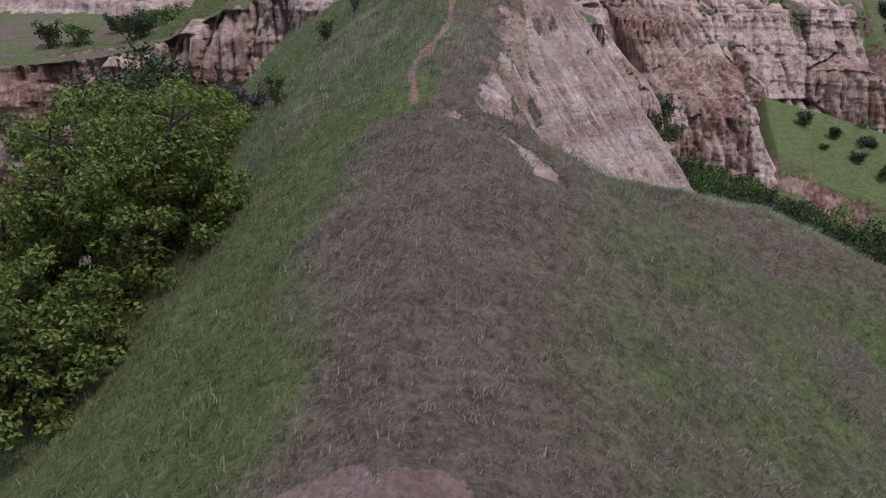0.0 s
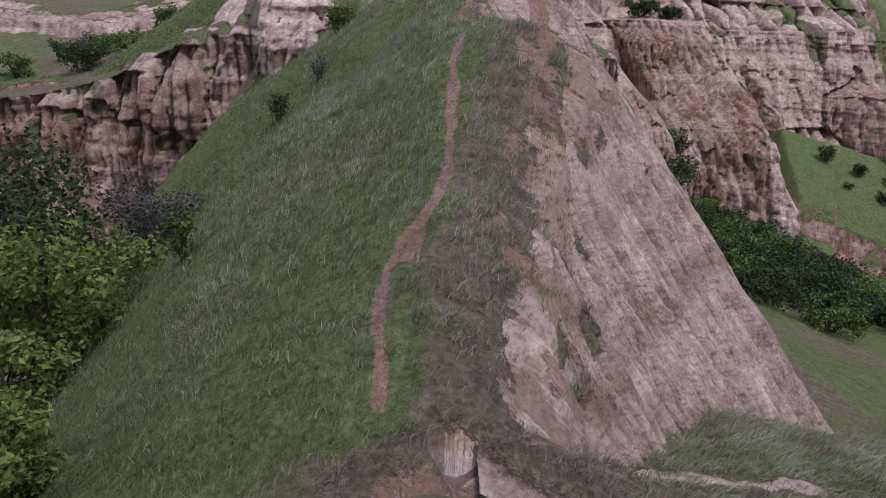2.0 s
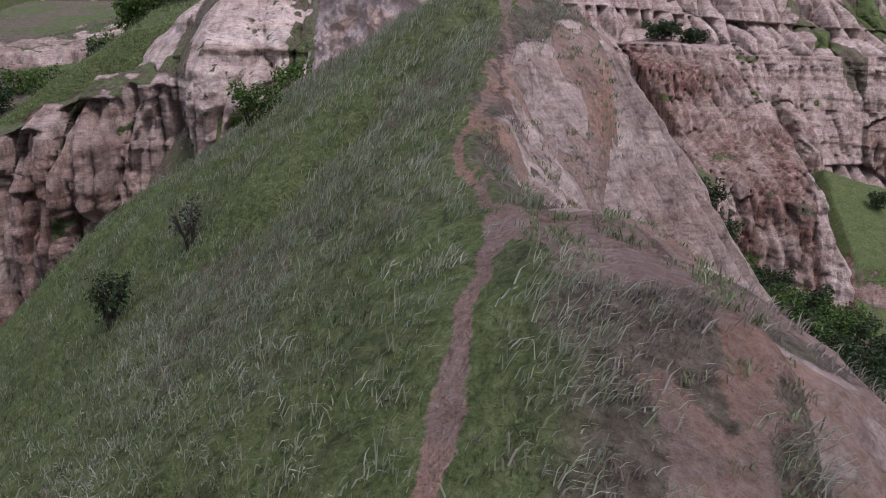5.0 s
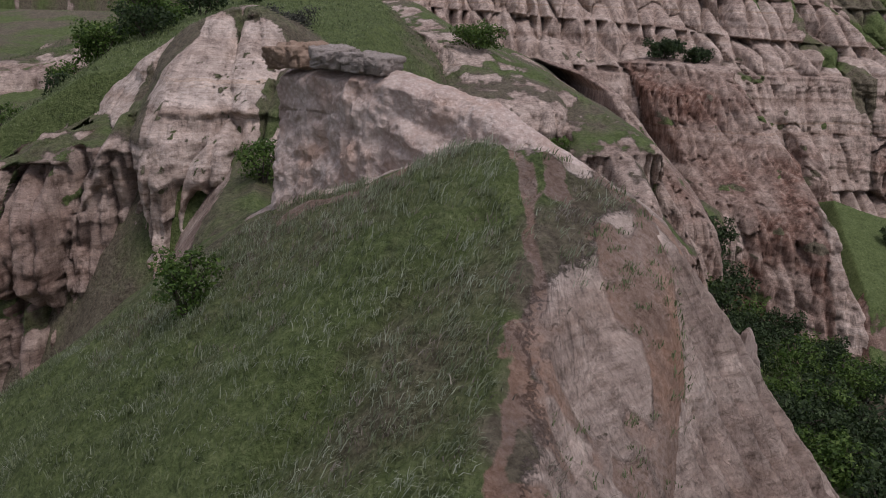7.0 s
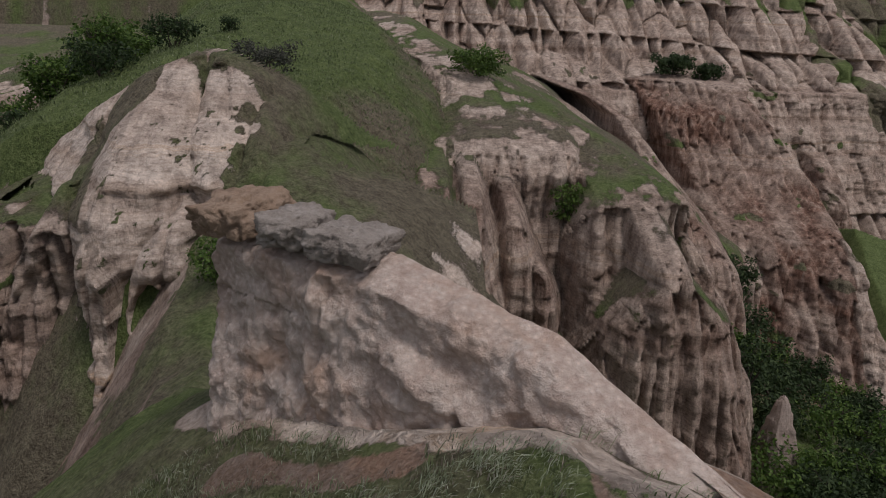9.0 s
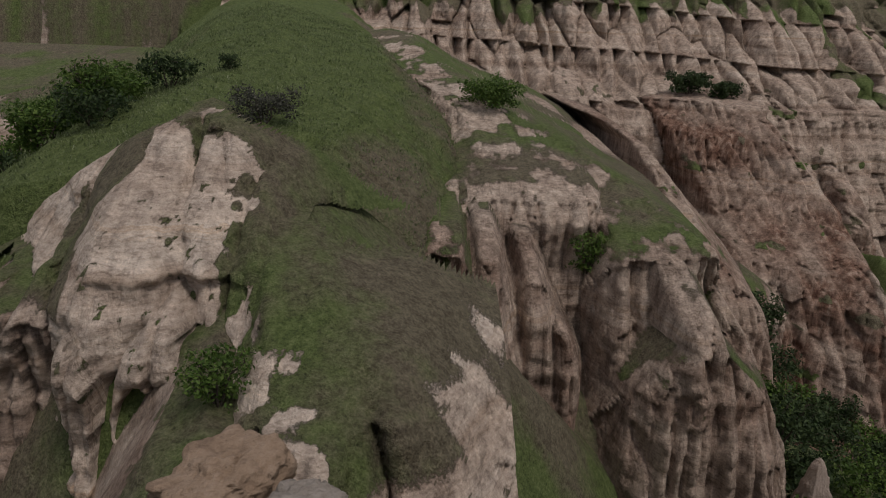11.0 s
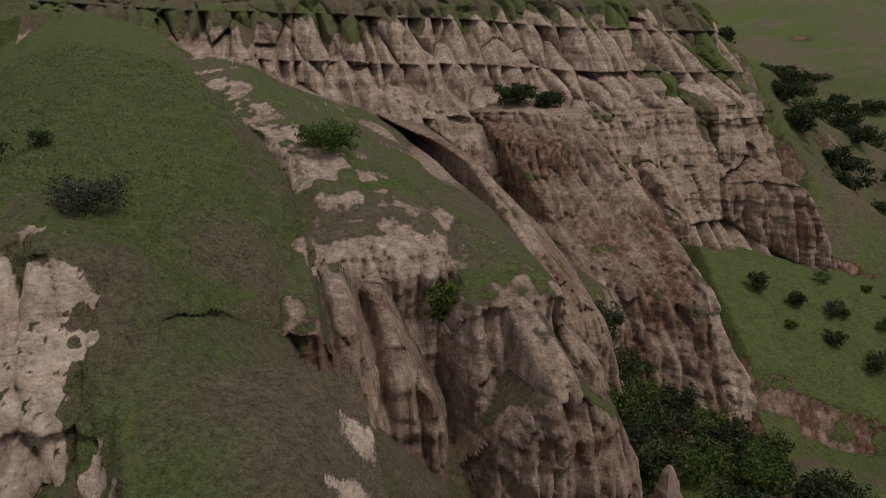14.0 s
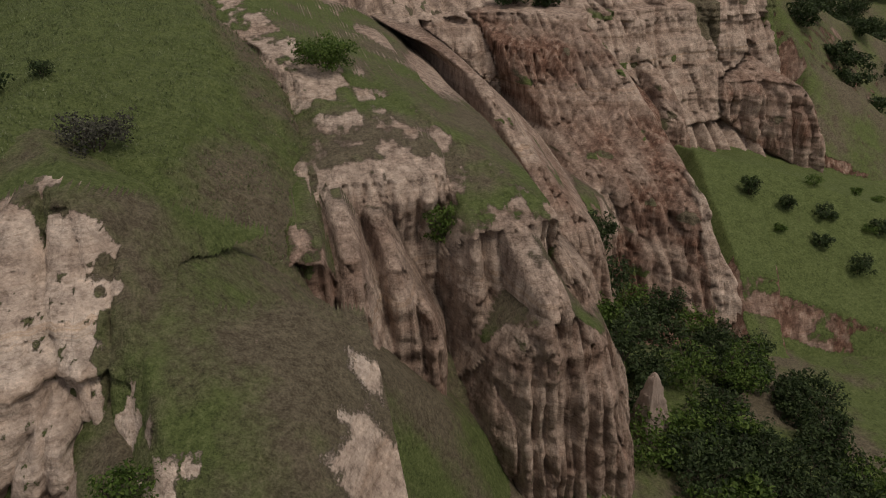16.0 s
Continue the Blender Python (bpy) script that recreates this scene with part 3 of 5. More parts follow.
def cliff_face(name, ridge, label, step=0.22, sides="both", bends=2.0, clip=(0, 1e9), column=1.3, deep=1.5, wide=1.5, ledge=0.9, rough=0.55, hold=30, red_tint=0.0, chalk=0.1, reach=6.0, swell=0.8,
               first=0.0, even=0.0, late=5.0):
    cx, cy, ch, nx, ny, side = spine(ridge, step, sides, bends, clip)
    profs = []
    for prof in (ridge.right, ridge.left):
        p = np.array([q for q in prof if q[0] >= first] if not first else [(first, np.interp(first, *zip(*prof)))] + [q for q in prof if q[0] > first], float)
        p = np.r_[p, [p[-1] + [reach, reach * 0.9]]]
        arc = np.r_[0, np.cumsum(np.hypot(*np.diff(p, axis=0).T))]
        profs.append((p, arc))
    m = int(max(a[-1] for (p, a), used in zip(profs, (sides != 'left', sides != 'right')) if used) / step) + 1
    v = np.linspace(0, 1, m)
    d = np.zeros((len(cx), m))
    fall = np.zeros_like(d)
    for (p, arc), w in zip(profs, (1 - side, side)):
        d += w[:, None] * np.interp(v * arc[-1], arc, p[:, 0])[None]
        fall += w[:, None] * np.interp(v * arc[-1], arc, p[:, 1])[None]
    steep = np.gradient(fall, axis=1) / np.maximum(np.gradient(d, axis=1), 1e-3)
    steep = np.apply_along_axis(lambda r: evened(r, 6), 1, steep)
    weight = smooth(0.35, 1.3, steep)
    weight = np.maximum(weight, even) * smooth(first, first + 1.2, d)
    px, py = cx[:, None] + nx[:, None] * d, cy[:, None] + ny[:, None] * d
    pz = ch[:, None] - fall - 0.3 * (first > 0) * smooth(first + 0.6, first, d)
    ref = 5.0
    sx, sy = cx + nx * ref, cy + ny * ref
    s = np.r_[0, np.cumsum(np.hypot(np.diff(sx), np.diff(sy)))][:, None] + np.zeros_like(d)
    seed = ridge.seed + (50 if sides == "left" else 0)
    wob = 0.22 * fbm(s / 4, pz / 6, seed + 9, 3)
    col, pick = ribs(s / column + wob, s * 0 + 0.5, seed)
    broad, lot = ribs(s / (column * 3.3) + 0.5 * wob, s * 0 + 3.5, seed + 3)
    opened = smooth(0.0, 2.5, fall - 1.0 - late * pick)
    push = -deep * 0.8 * (1 - col) * opened - wide * (1 - broad) * smooth(0, 3, fall) + 0.6 * deep * (pick - 0.5) * opened + wide * 0.6 * (lot - 0.5)
    push = push + ledge * (hardness(pz, 2.6, px, py) - 0.5) + 0.4 * ledge * (hardness(pz, 0.7, px, py) - 0.5)
    push = push + rough * fbm(s / 1.8, pz / 1.8, seed + 15, 5, 0.6) + swell * fbm(s / 8, pz / 9, seed + 25, 3)
    push = push * weight
    px, py = px + nx[:, None] * push, py + ny[:, None] * push
    pz = pz + 0.12 * fbm(px / 0.8, py / 0.8, seed + 26, 3) * (d > first)
    n, k = d.shape
    idx = np.arange(n * k).reshape(n, k)
    quads = np.stack([idx[:-1, :-1], idx[:-1, 1:], idx[1:, 1:], idx[1:, :-1]], -1).reshape(-1, 4)
    if sides == "left":
        quads = quads[:, ::-1]
    me = bpy.data.meshes.new(name)
    me.vertices.add(n * k)
    me.vertices.foreach_set("co", np.stack([px, py, pz], -1).ravel())
    me.loops.add(quads.size)
    me.loops.foreach_set("vertex_index", quads.ravel())
    me.polygons.add(len(quads))
    me.polygons.foreach_set("loop_start", np.arange(0, quads.size, 4))
    me.polygons.foreach_set("use_smooth", np.ones(len(quads), bool))
    me.update(calc_edges=True)
    slope = np.degrees(np.arctan(np.abs(np.gradient(pz, axis=1)) / np.maximum(np.hypot(np.gradient(px, axis=1), np.gradient(py, axis=1)), 1e-3)))
    grow = smooth(14, -14, slope - hold + 14 * fbm(px / 3, py / 3, 40, 5)) if hold else np.zeros_like(d)
    red = np.clip(red_tint + 0.75 * smooth(-0.4, 0.7, 0.8 * fbm(s / 7, pz / 5, seed + 43, 4) + (47 - pz) / 16), 0, 1)
    white = np.clip(chalk + 0.35 * fbm(s / 5, pz / 4, seed + 61, 3), 0, 1)
    lush = np.clip(0.55 + 0.5 * fbm(px / 5, py / 5, 53, 3), 0, 1)
    me.color_attributes.new("cover", "FLOAT_COLOR", "POINT").data.foreach_set("color", np.stack([grow, grow * 0 + 0.0, red, lush], -1).ravel())
    me.attributes.new("flow", "FLOAT_VECTOR", "POINT").data.foreach_set("vector", np.stack([s / (column * 1.4), s * 0, d], -1).ravel())
    me.attributes.new("chalk", "FLOAT", "POINT").data.foreach_set("value", white.ravel())
    me.materials.append(GROUND)
    return tagged(new(name, me), label, "ground", kind="structure")


BY_NAME = {r.name: r for r in RIDGES}


cliff_face("left_cliff_back_face", BY_NAME["left_cliff_back"], "pale far cliff face with vertical rills", 0.32, "left", 3.0, (0, 60), column=1.8, deep=2.0, wide=2.0, ledge=0.6, hold=24, first=1.5)


def ridge_cliff(name, label):
    """The ridge's bare side: rounded flutes between narrow straight rills, down to the grassy shoulder."""
    r = BY_NAME["ridge"]
    ys = np.concatenate([np.arange(21.5, 44, 0.042), np.arange(44, 54.2, 0.1)])
    fs = np.arange(0.55, 17.5, 0.085)
    y, f = np.meshgrid(ys, fs, indexing="ij")
    xc, zc = (np.interp(y, [p[1] for p in r.crest], [p[k] for p in r.crest]) for k in (0, 2))
    xc, zc = xc + 0 * y, zc + 0 * y
    d = np.interp(f, [p[1] for p in r.right], [p[0] for p in r.right])
    shave = np.interp(y, [p[0] for p in r.shave], [p[1] for p in r.shave])
    x0 = xc + d - shave * smooth(0.2, 1.4, d)
    q = y + 0.12 * f + 0.07 * fbm(y / 2.2, f / 3.0, 211, 3)
    broad, lot = ribs(q / 2.3, f * 0.02, 212)
    u = q / 0.5 + 0.55 * fbm(q / 1.2, f / 9, 213, 2)
    own, rill = hash01(np.floor(u), u * 0, 223), np.abs(2 * (u - np.floor(u)) - 1)
    u = q / 0.21 + 0.8 * fbm(q / 0.7, f / 5, 214, 2)
    mine, vein = hash01(np.floor(u), u * 0, 224), np.abs(2 * (u - np.floor(u)) - 1)
    begun = smooth(0.0, 1.6, f - 1.0 - 2.2 * own - 1.2 * lot)
    push = 0.1 - 0.75 * rill ** 3.2 * begun * (0.35 + 0.9 * own) - 0.5 * np.sqrt(1 - broad ** 2) ** 2 * smooth(0.5, 3, f) - 0.13 * vein ** 2.5 * begun * (mine > 0.3) + 0.28 * (lot - 0.5) + 0.14 * (own - 0.5) * begun
    push = push + 0.12 * fbm(y / 3.5, f / 4, 215, 3) + 0.03 * fbm(y / 0.4, f / 0.5, 216, 4) + 0.02 * fbm(y / 0.09, f / 0.09, 217, 2)
    # thin hard beds, and hollows washed out under one of them
    z = zc - f
    push = push + 0.05 * (hardness(z, 1.5, y, y * 0) - 0.5) + 0.03 * (hardness(z, 0.28, y, y * 0) - 0.5)
    for hy, hz, wy, hz2, deep in ((32.8, 46.2, 0.2, 0.55, 0.7), (34.0, 43.9, 0.4, 0.6, 0.4), (34.9, 43.7, 0.3, 0.5, 0.3), (31.2, 46.6, 0.16, 0.4, 0.3)):
        push = push - deep * smooth(1.0, 0.35, np.hypot((y - hy) / wy, (z - hz) / hz2))
    x = x0 + push * smooth(0.5, 1.6, f) - 0.25 * smooth(1.0, 0.55, f)
    n, k = x.shape
    idx = np.arange(n * k).reshape(n, k)
    quads = np.stack([idx[:-1, :-1], idx[:-1, 1:], idx[1:, 1:], idx[1:, :-1]], -1).reshape(-1, 4)
    me = bpy.data.meshes.new(name)
    me.vertices.add(n * k)
    me.vertices.foreach_set("co", np.stack([x, y, z], -1).ravel())
    me.loops.add(quads.size)
    me.loops.foreach_set("vertex_index", quads.ravel())
    me.polygons.add(len(quads))
    me.polygons.foreach_set("loop_start", np.arange(0, quads.size, 4))
    me.polygons.foreach_set("use_smooth", np.ones(len(quads), bool))
    me.update(calc_edges=True)
    brink = smooth(0.6, -0.6, f - 1.6 - 1.6 * fbm(y / 1.6, f / 3, 218, 4) - np.interp(y, [22, 26, 30, 36, 39, 42], [1.6, 1.0, 0.5, 0.3, 1.4, -0.6])) * smooth(-0.35, 0.3, fbm(y / 0.8, f / 0.8, 222, 4))
    grow = 0.8 * smooth(-0.2, 0.5, fbm(y / 0.9, f / 0.9, 219, 4)) * smooth(3.6, 1.2, f + 0.8 * own - np.interp(y, [22, 27, 31, 37, 40, 43], [1.6, 1.4, 0.4, 0.2, 0.6, -0.8]))
    # rill shade is painted in: rills and veins take the darker red tint
    red = np.clip(0.05 + 0.75 * rill ** 4 * begun + 0.25 * vein ** 4 * begun + 0.2 * fbm(y / 2, f / 3, 220, 3), 0, 0.85)
    white = np.clip(0.22 + 0.25 * fbm(y / 2, z / 1.5, 221, 4), 0, 1)
    me.color_attributes.new("cover", "FLOAT_COLOR", "POINT").data.foreach_set("color", np.stack([grow, brink, red, grow * 0 + 0.25], -1).ravel())
    me.attributes.new("flow", "FLOAT_VECTOR", "POINT").data.foreach_set("vector", np.stack([q / 0.5, f * 0.02, f * 0], -1).ravel())
    me.attributes.new("chalk", "FLOAT", "POINT").data.foreach_set("value", white.ravel())
    me.materials.append(GROUND)
    BRINK.extend([x, y, z, grow])
    return tagged(new(name, me), label, "ground", kind="structure")


BRINK = []
ridge_cliff("ridge_cliff", "pale pinkish cliff side fluted by straight rills")



# ---- the badland walls: depth as a field over breadth and height, the nearest of their spurs showing ----
class Spur:
    """A rock spur: a nose line falling from back to front, a flat front and sides that draw back."""

    def __init__(self, nose, half, left=0.6, right=0.6, tilt=0.0, red=0.1, hold=34, column=1.2, deep=0.9, reach=99.0, chalk=0.1, fall=(2.2, 2.2)):
        self.nose, self.half, self.left, self.right, self.fall = nose, half, left, right, fall
        self.tilt, self.red, self.hold, self.column, self.deep, self.reach, self.chalk = tilt, red, hold, column, deep, reach, chalk

    def y(self, x, z):
        line = self.nose[::-1]
        zs = [p[2] for p in line]
        nx = np.interp(z, zs, [p[0] for p in line])
        w = np.interp(z, [p[0] for p in self.half], [p[1] for p in self.half])
        dx = x - nx
        d = np.clip(np.abs(dx) - w, 0, None)
        d = np.sqrt(d * d + 0.16) - 0.4
        # to the sides the crest falls off and the front draws back
        up = z + np.where(dx < 0, self.fall[0], self.fall[1]) * d
        ny = np.interp(up, zs, [p[1] for p in line]) + 2000.0 * np.clip(up - zs[-1], 0, 0.2)
        return ny + np.where(dx < 0, self.left, self.right) * d + self.tilt * np.clip(dx, -w, w) + 4.0 * np.clip(-dx - self.reach, 0, None)


def badland_wall(name, label, xs, zs, back, spurs, seed, tier=0.0, dip=0.0, green=None, caves=0.0, ledge=0.6, coarse=3.2, red_back=0.1, column=1.3, deep=1.0, wide=1.2, chalk=0.15, rough=0.42, hold_back=0.0, longest=90.0, holes=()):
    x, z = np.meshgrid(xs, zs, indexing="ij")
    lean = 0.9 * fbm(x / 9, z / 11, seed + 1, 2)
    fields = [back(x, z)] + [s.y(x + lean, z + 0.5 * lean) for s in spurs]
    stack = np.stack(fields)
    pick = np.argmin(stack, 0)
    y0 = np.min(stack, 0)

    def of(first, attr):
        return np.array([first] + [attr(s) for s in spurs])[pick]

    size, cut = of(column, lambda s: s.column), of(deep, lambda s: s.deep)
    steep = np.degrees(np.arctan2(1.0, np.abs(np.gradient(y0, axis=1) / np.gradient(z, axis=1)) + 1e-3))
    wall = smooth(20, 58, steep)
    flow = 0.30 * y0
    wob = 0.16 * fbm(x / 3, z / 5, seed + 2, 3)
    bed = z + dip * x + 0.5 * fbm(x / 12, z * 0, seed + 3, 3)
    if tier:
        rung = (bed / tier) % 1.0
        level = np.floor(bed / tier) * (pick == 0)
    else:
        rung, level = z * 0, z * 0
    big, lot = ribs(x / (size * coarse) + 0.6 * wob, flow / (size * coarse) + 0.05 * level, seed)
    col, own = ribs(x / size + wob + 0.21 * level, flow / size + 0.11 * level, seed + 4)
    small = ribs(x / (size * 0.38) + wob, flow / size, seed + 5)[0]
    # where a column starts below the brink
    push = wide * (1 - big) + 0.5 * wide * (lot - 0.5) + cut * (0.4 * (1 - col) + 0.75 * np.sqrt(1 - col ** 2) ** 1.7) * (0.35 + 0.9 * own) + 0.35 * cut * np.sqrt(1 - small ** 2) + 0.5 * cut * (own - 0.5)
    push = push - 0.42 * (cut + 0.4 * wide)
    turf = of(hold_back, lambda s: s.hold) > 18
    push = push * np.where(turf, 0.12 + 0.88 * wall, 0.5 + 0.5 * wall)
    if tier:
        # rows of pointed spurs: narrow at the top of each bed, broad at its foot
        rows = smooth(66, 46, steep) * (pick == 0)
        point = np.sqrt(1 - col ** 2) ** 1.25
        push = push * (1 - 0.7 * rows) + rows * (4.4 * point * (0.84 + 0.2 * rung) * (0.6 + 0.8 * own) + 1.3 * np.sqrt(1 - big ** 2) + 0.7 * np.sqrt(1 - small ** 2) - 0.3 * smooth(0.035, 0.0, np.abs(rung - 0.03)) - 1.6)
    hard = hardness(bed, 2.4, x, x * 0)
    thin = hardness(bed, 0.55, x, x * 0)
    push = push - (ledge * (hard - 0.5) + 0.35 * ledge * (thin - 0.5)) * (0.08 + 0.92 * wall)
    push = push + rough * fbm(x / 1.7, z / 1.7, seed + 6, 5, 0.62) * (0.4 + 0.6 * wall) + 0.7 * fbm(x / 7, z / 8, seed + 7, 3) * wall
    if caves:
        hollow = smooth(0.42, 0.66, fbm(x / 2.6, z / 2.1, seed + 8, 3)) * smooth(0.5, 0.2, hard) * wall * smooth(56, 54, z)
        push = push + caves * hollow
    for hx, hz, wx, wz, far in holes:
        push = push + far * smooth(1.0, 0.55, np.hypot((x - hx + 0.3 * fbm(z, x, seed + 15, 2)) / wx, (z - hz) / wz))
    y = y0 + push
    zz = z + 0.06 * fbm(x / 0.6, y / 0.6, seed + 9, 3)
    n, k = x.shape
    idx = np.arange(n * k).reshape(n, k)
    quads = np.stack([idx[:-1, :-1], idx[1:, :-1], idx[1:, 1:], idx[:-1, 1:]], -1).reshape(-1, 4)
    depth = y.ravel()[quads]
    quads = quads[depth.max(1) - depth.min(1) < longest]
    me = bpy.data.meshes.new(name)
    me.vertices.add(n * k)
    me.vertices.foreach_set("co", np.stack([x, y, zz], -1).ravel())
    me.loops.add(quads.size)
    me.loops.foreach_set("vertex_index", quads.ravel())
    me.polygons.add(len(quads))
    me.polygons.foreach_set("loop_start", np.arange(0, quads.size, 4))
    me.polygons.foreach_set("use_smooth", np.ones(len(quads), bool))
    me.update(calc_edges=True)
    hold = of(hold_back, lambda s: s.hold)
    grow = smooth(12, -12, steep - hold + 16 * fbm(x / 2.2, y / 2.6, seed + 10, 5)) * (hold > 0)
    grow = np.maximum(grow, 0.8 * smooth(0.55, 0.8, fbm(x / 2.4, z / 2.0, seed + 14, 4)) * (hold > 0))
    if green is not None:
        grow = np.maximum(grow, green(x, y, z))
    # each spur's own red, redder and darker between the columns of steep faces
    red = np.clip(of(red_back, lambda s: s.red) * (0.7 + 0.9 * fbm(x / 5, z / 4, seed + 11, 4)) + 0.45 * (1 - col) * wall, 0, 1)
    white = np.clip(of(chalk, lambda s: s.chalk) + 0.3 * fbm(x / 5, z / 3, seed + 12, 4), 0, 1)
    lush = np.clip(0.45 + 0.5 * fbm(x / 5, y / 5, 53, 3), 0, 1)
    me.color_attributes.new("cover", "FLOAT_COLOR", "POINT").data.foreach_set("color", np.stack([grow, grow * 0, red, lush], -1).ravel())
    me.attributes.new("flow", "FLOAT_VECTOR", "POINT").data.foreach_set("vector", np.stack([x / (size * 1.2), flow / (size * 1.2), z * 0], -1).ravel())
    me.attributes.new("chalk", "FLOAT", "POINT").data.foreach_set("value", white.ravel())
    me.materials.append(GROUND)
    WALLS.append((xs, zs, y))
    return tagged(new(name, me), label, "ground", kind="structure")


WALLS = []


def upper_slope(x, z):
    """The long slope under the plateau: gentle above, a sheer band at its foot."""
    brink = np.interp(x, [-35, 20, 62, 84, 100], [188, 184, 190, 195, 203])
    down = np.interp(73.4 - z, [-3, 0, 1, 13.5, 18, 24, 36, 45, 60], [-9, 0, 2.5, 17, 25, 28, 33, 44, 58])
    return brink - down + 2.2 * np.clip(x - 90, 0, None)


def slope_green(x, y, z):
    """The plateau's turf between the topmost points, two strips down the slope, a few tufts on the ledges."""
    top = smooth(-1.2, 1.2, z - 69.3 - 3.2 * fbm(x / 2.4, x * 0, 59, 3))
    line = np.minimum(near_line([(66, 192), (70, 180), (74, 168)], x, y), near_line([(80, 196), (85, 184), (92, 170)], x, y) - 1.5)
    strip = smooth(2.4, 1.0, line + 1.4 * fbm(x / 3, y / 3, 66, 4))
    tufts = 0.85 * smooth(0.62, 0.8, fbm(x / 3, z / 2.5, 60, 5)) * smooth(62, 57, z)
    stain = smooth(0.4, 0.6, fbm(x / 3.0, z / 2.6, 62, 4)) * smooth(34, 36, z) * smooth(44, 40, z) * smooth(34, 37, x) * smooth(52, 49, x)
    return np.maximum(np.maximum(top, strip), np.maximum(tufts * (y > 118), stain))


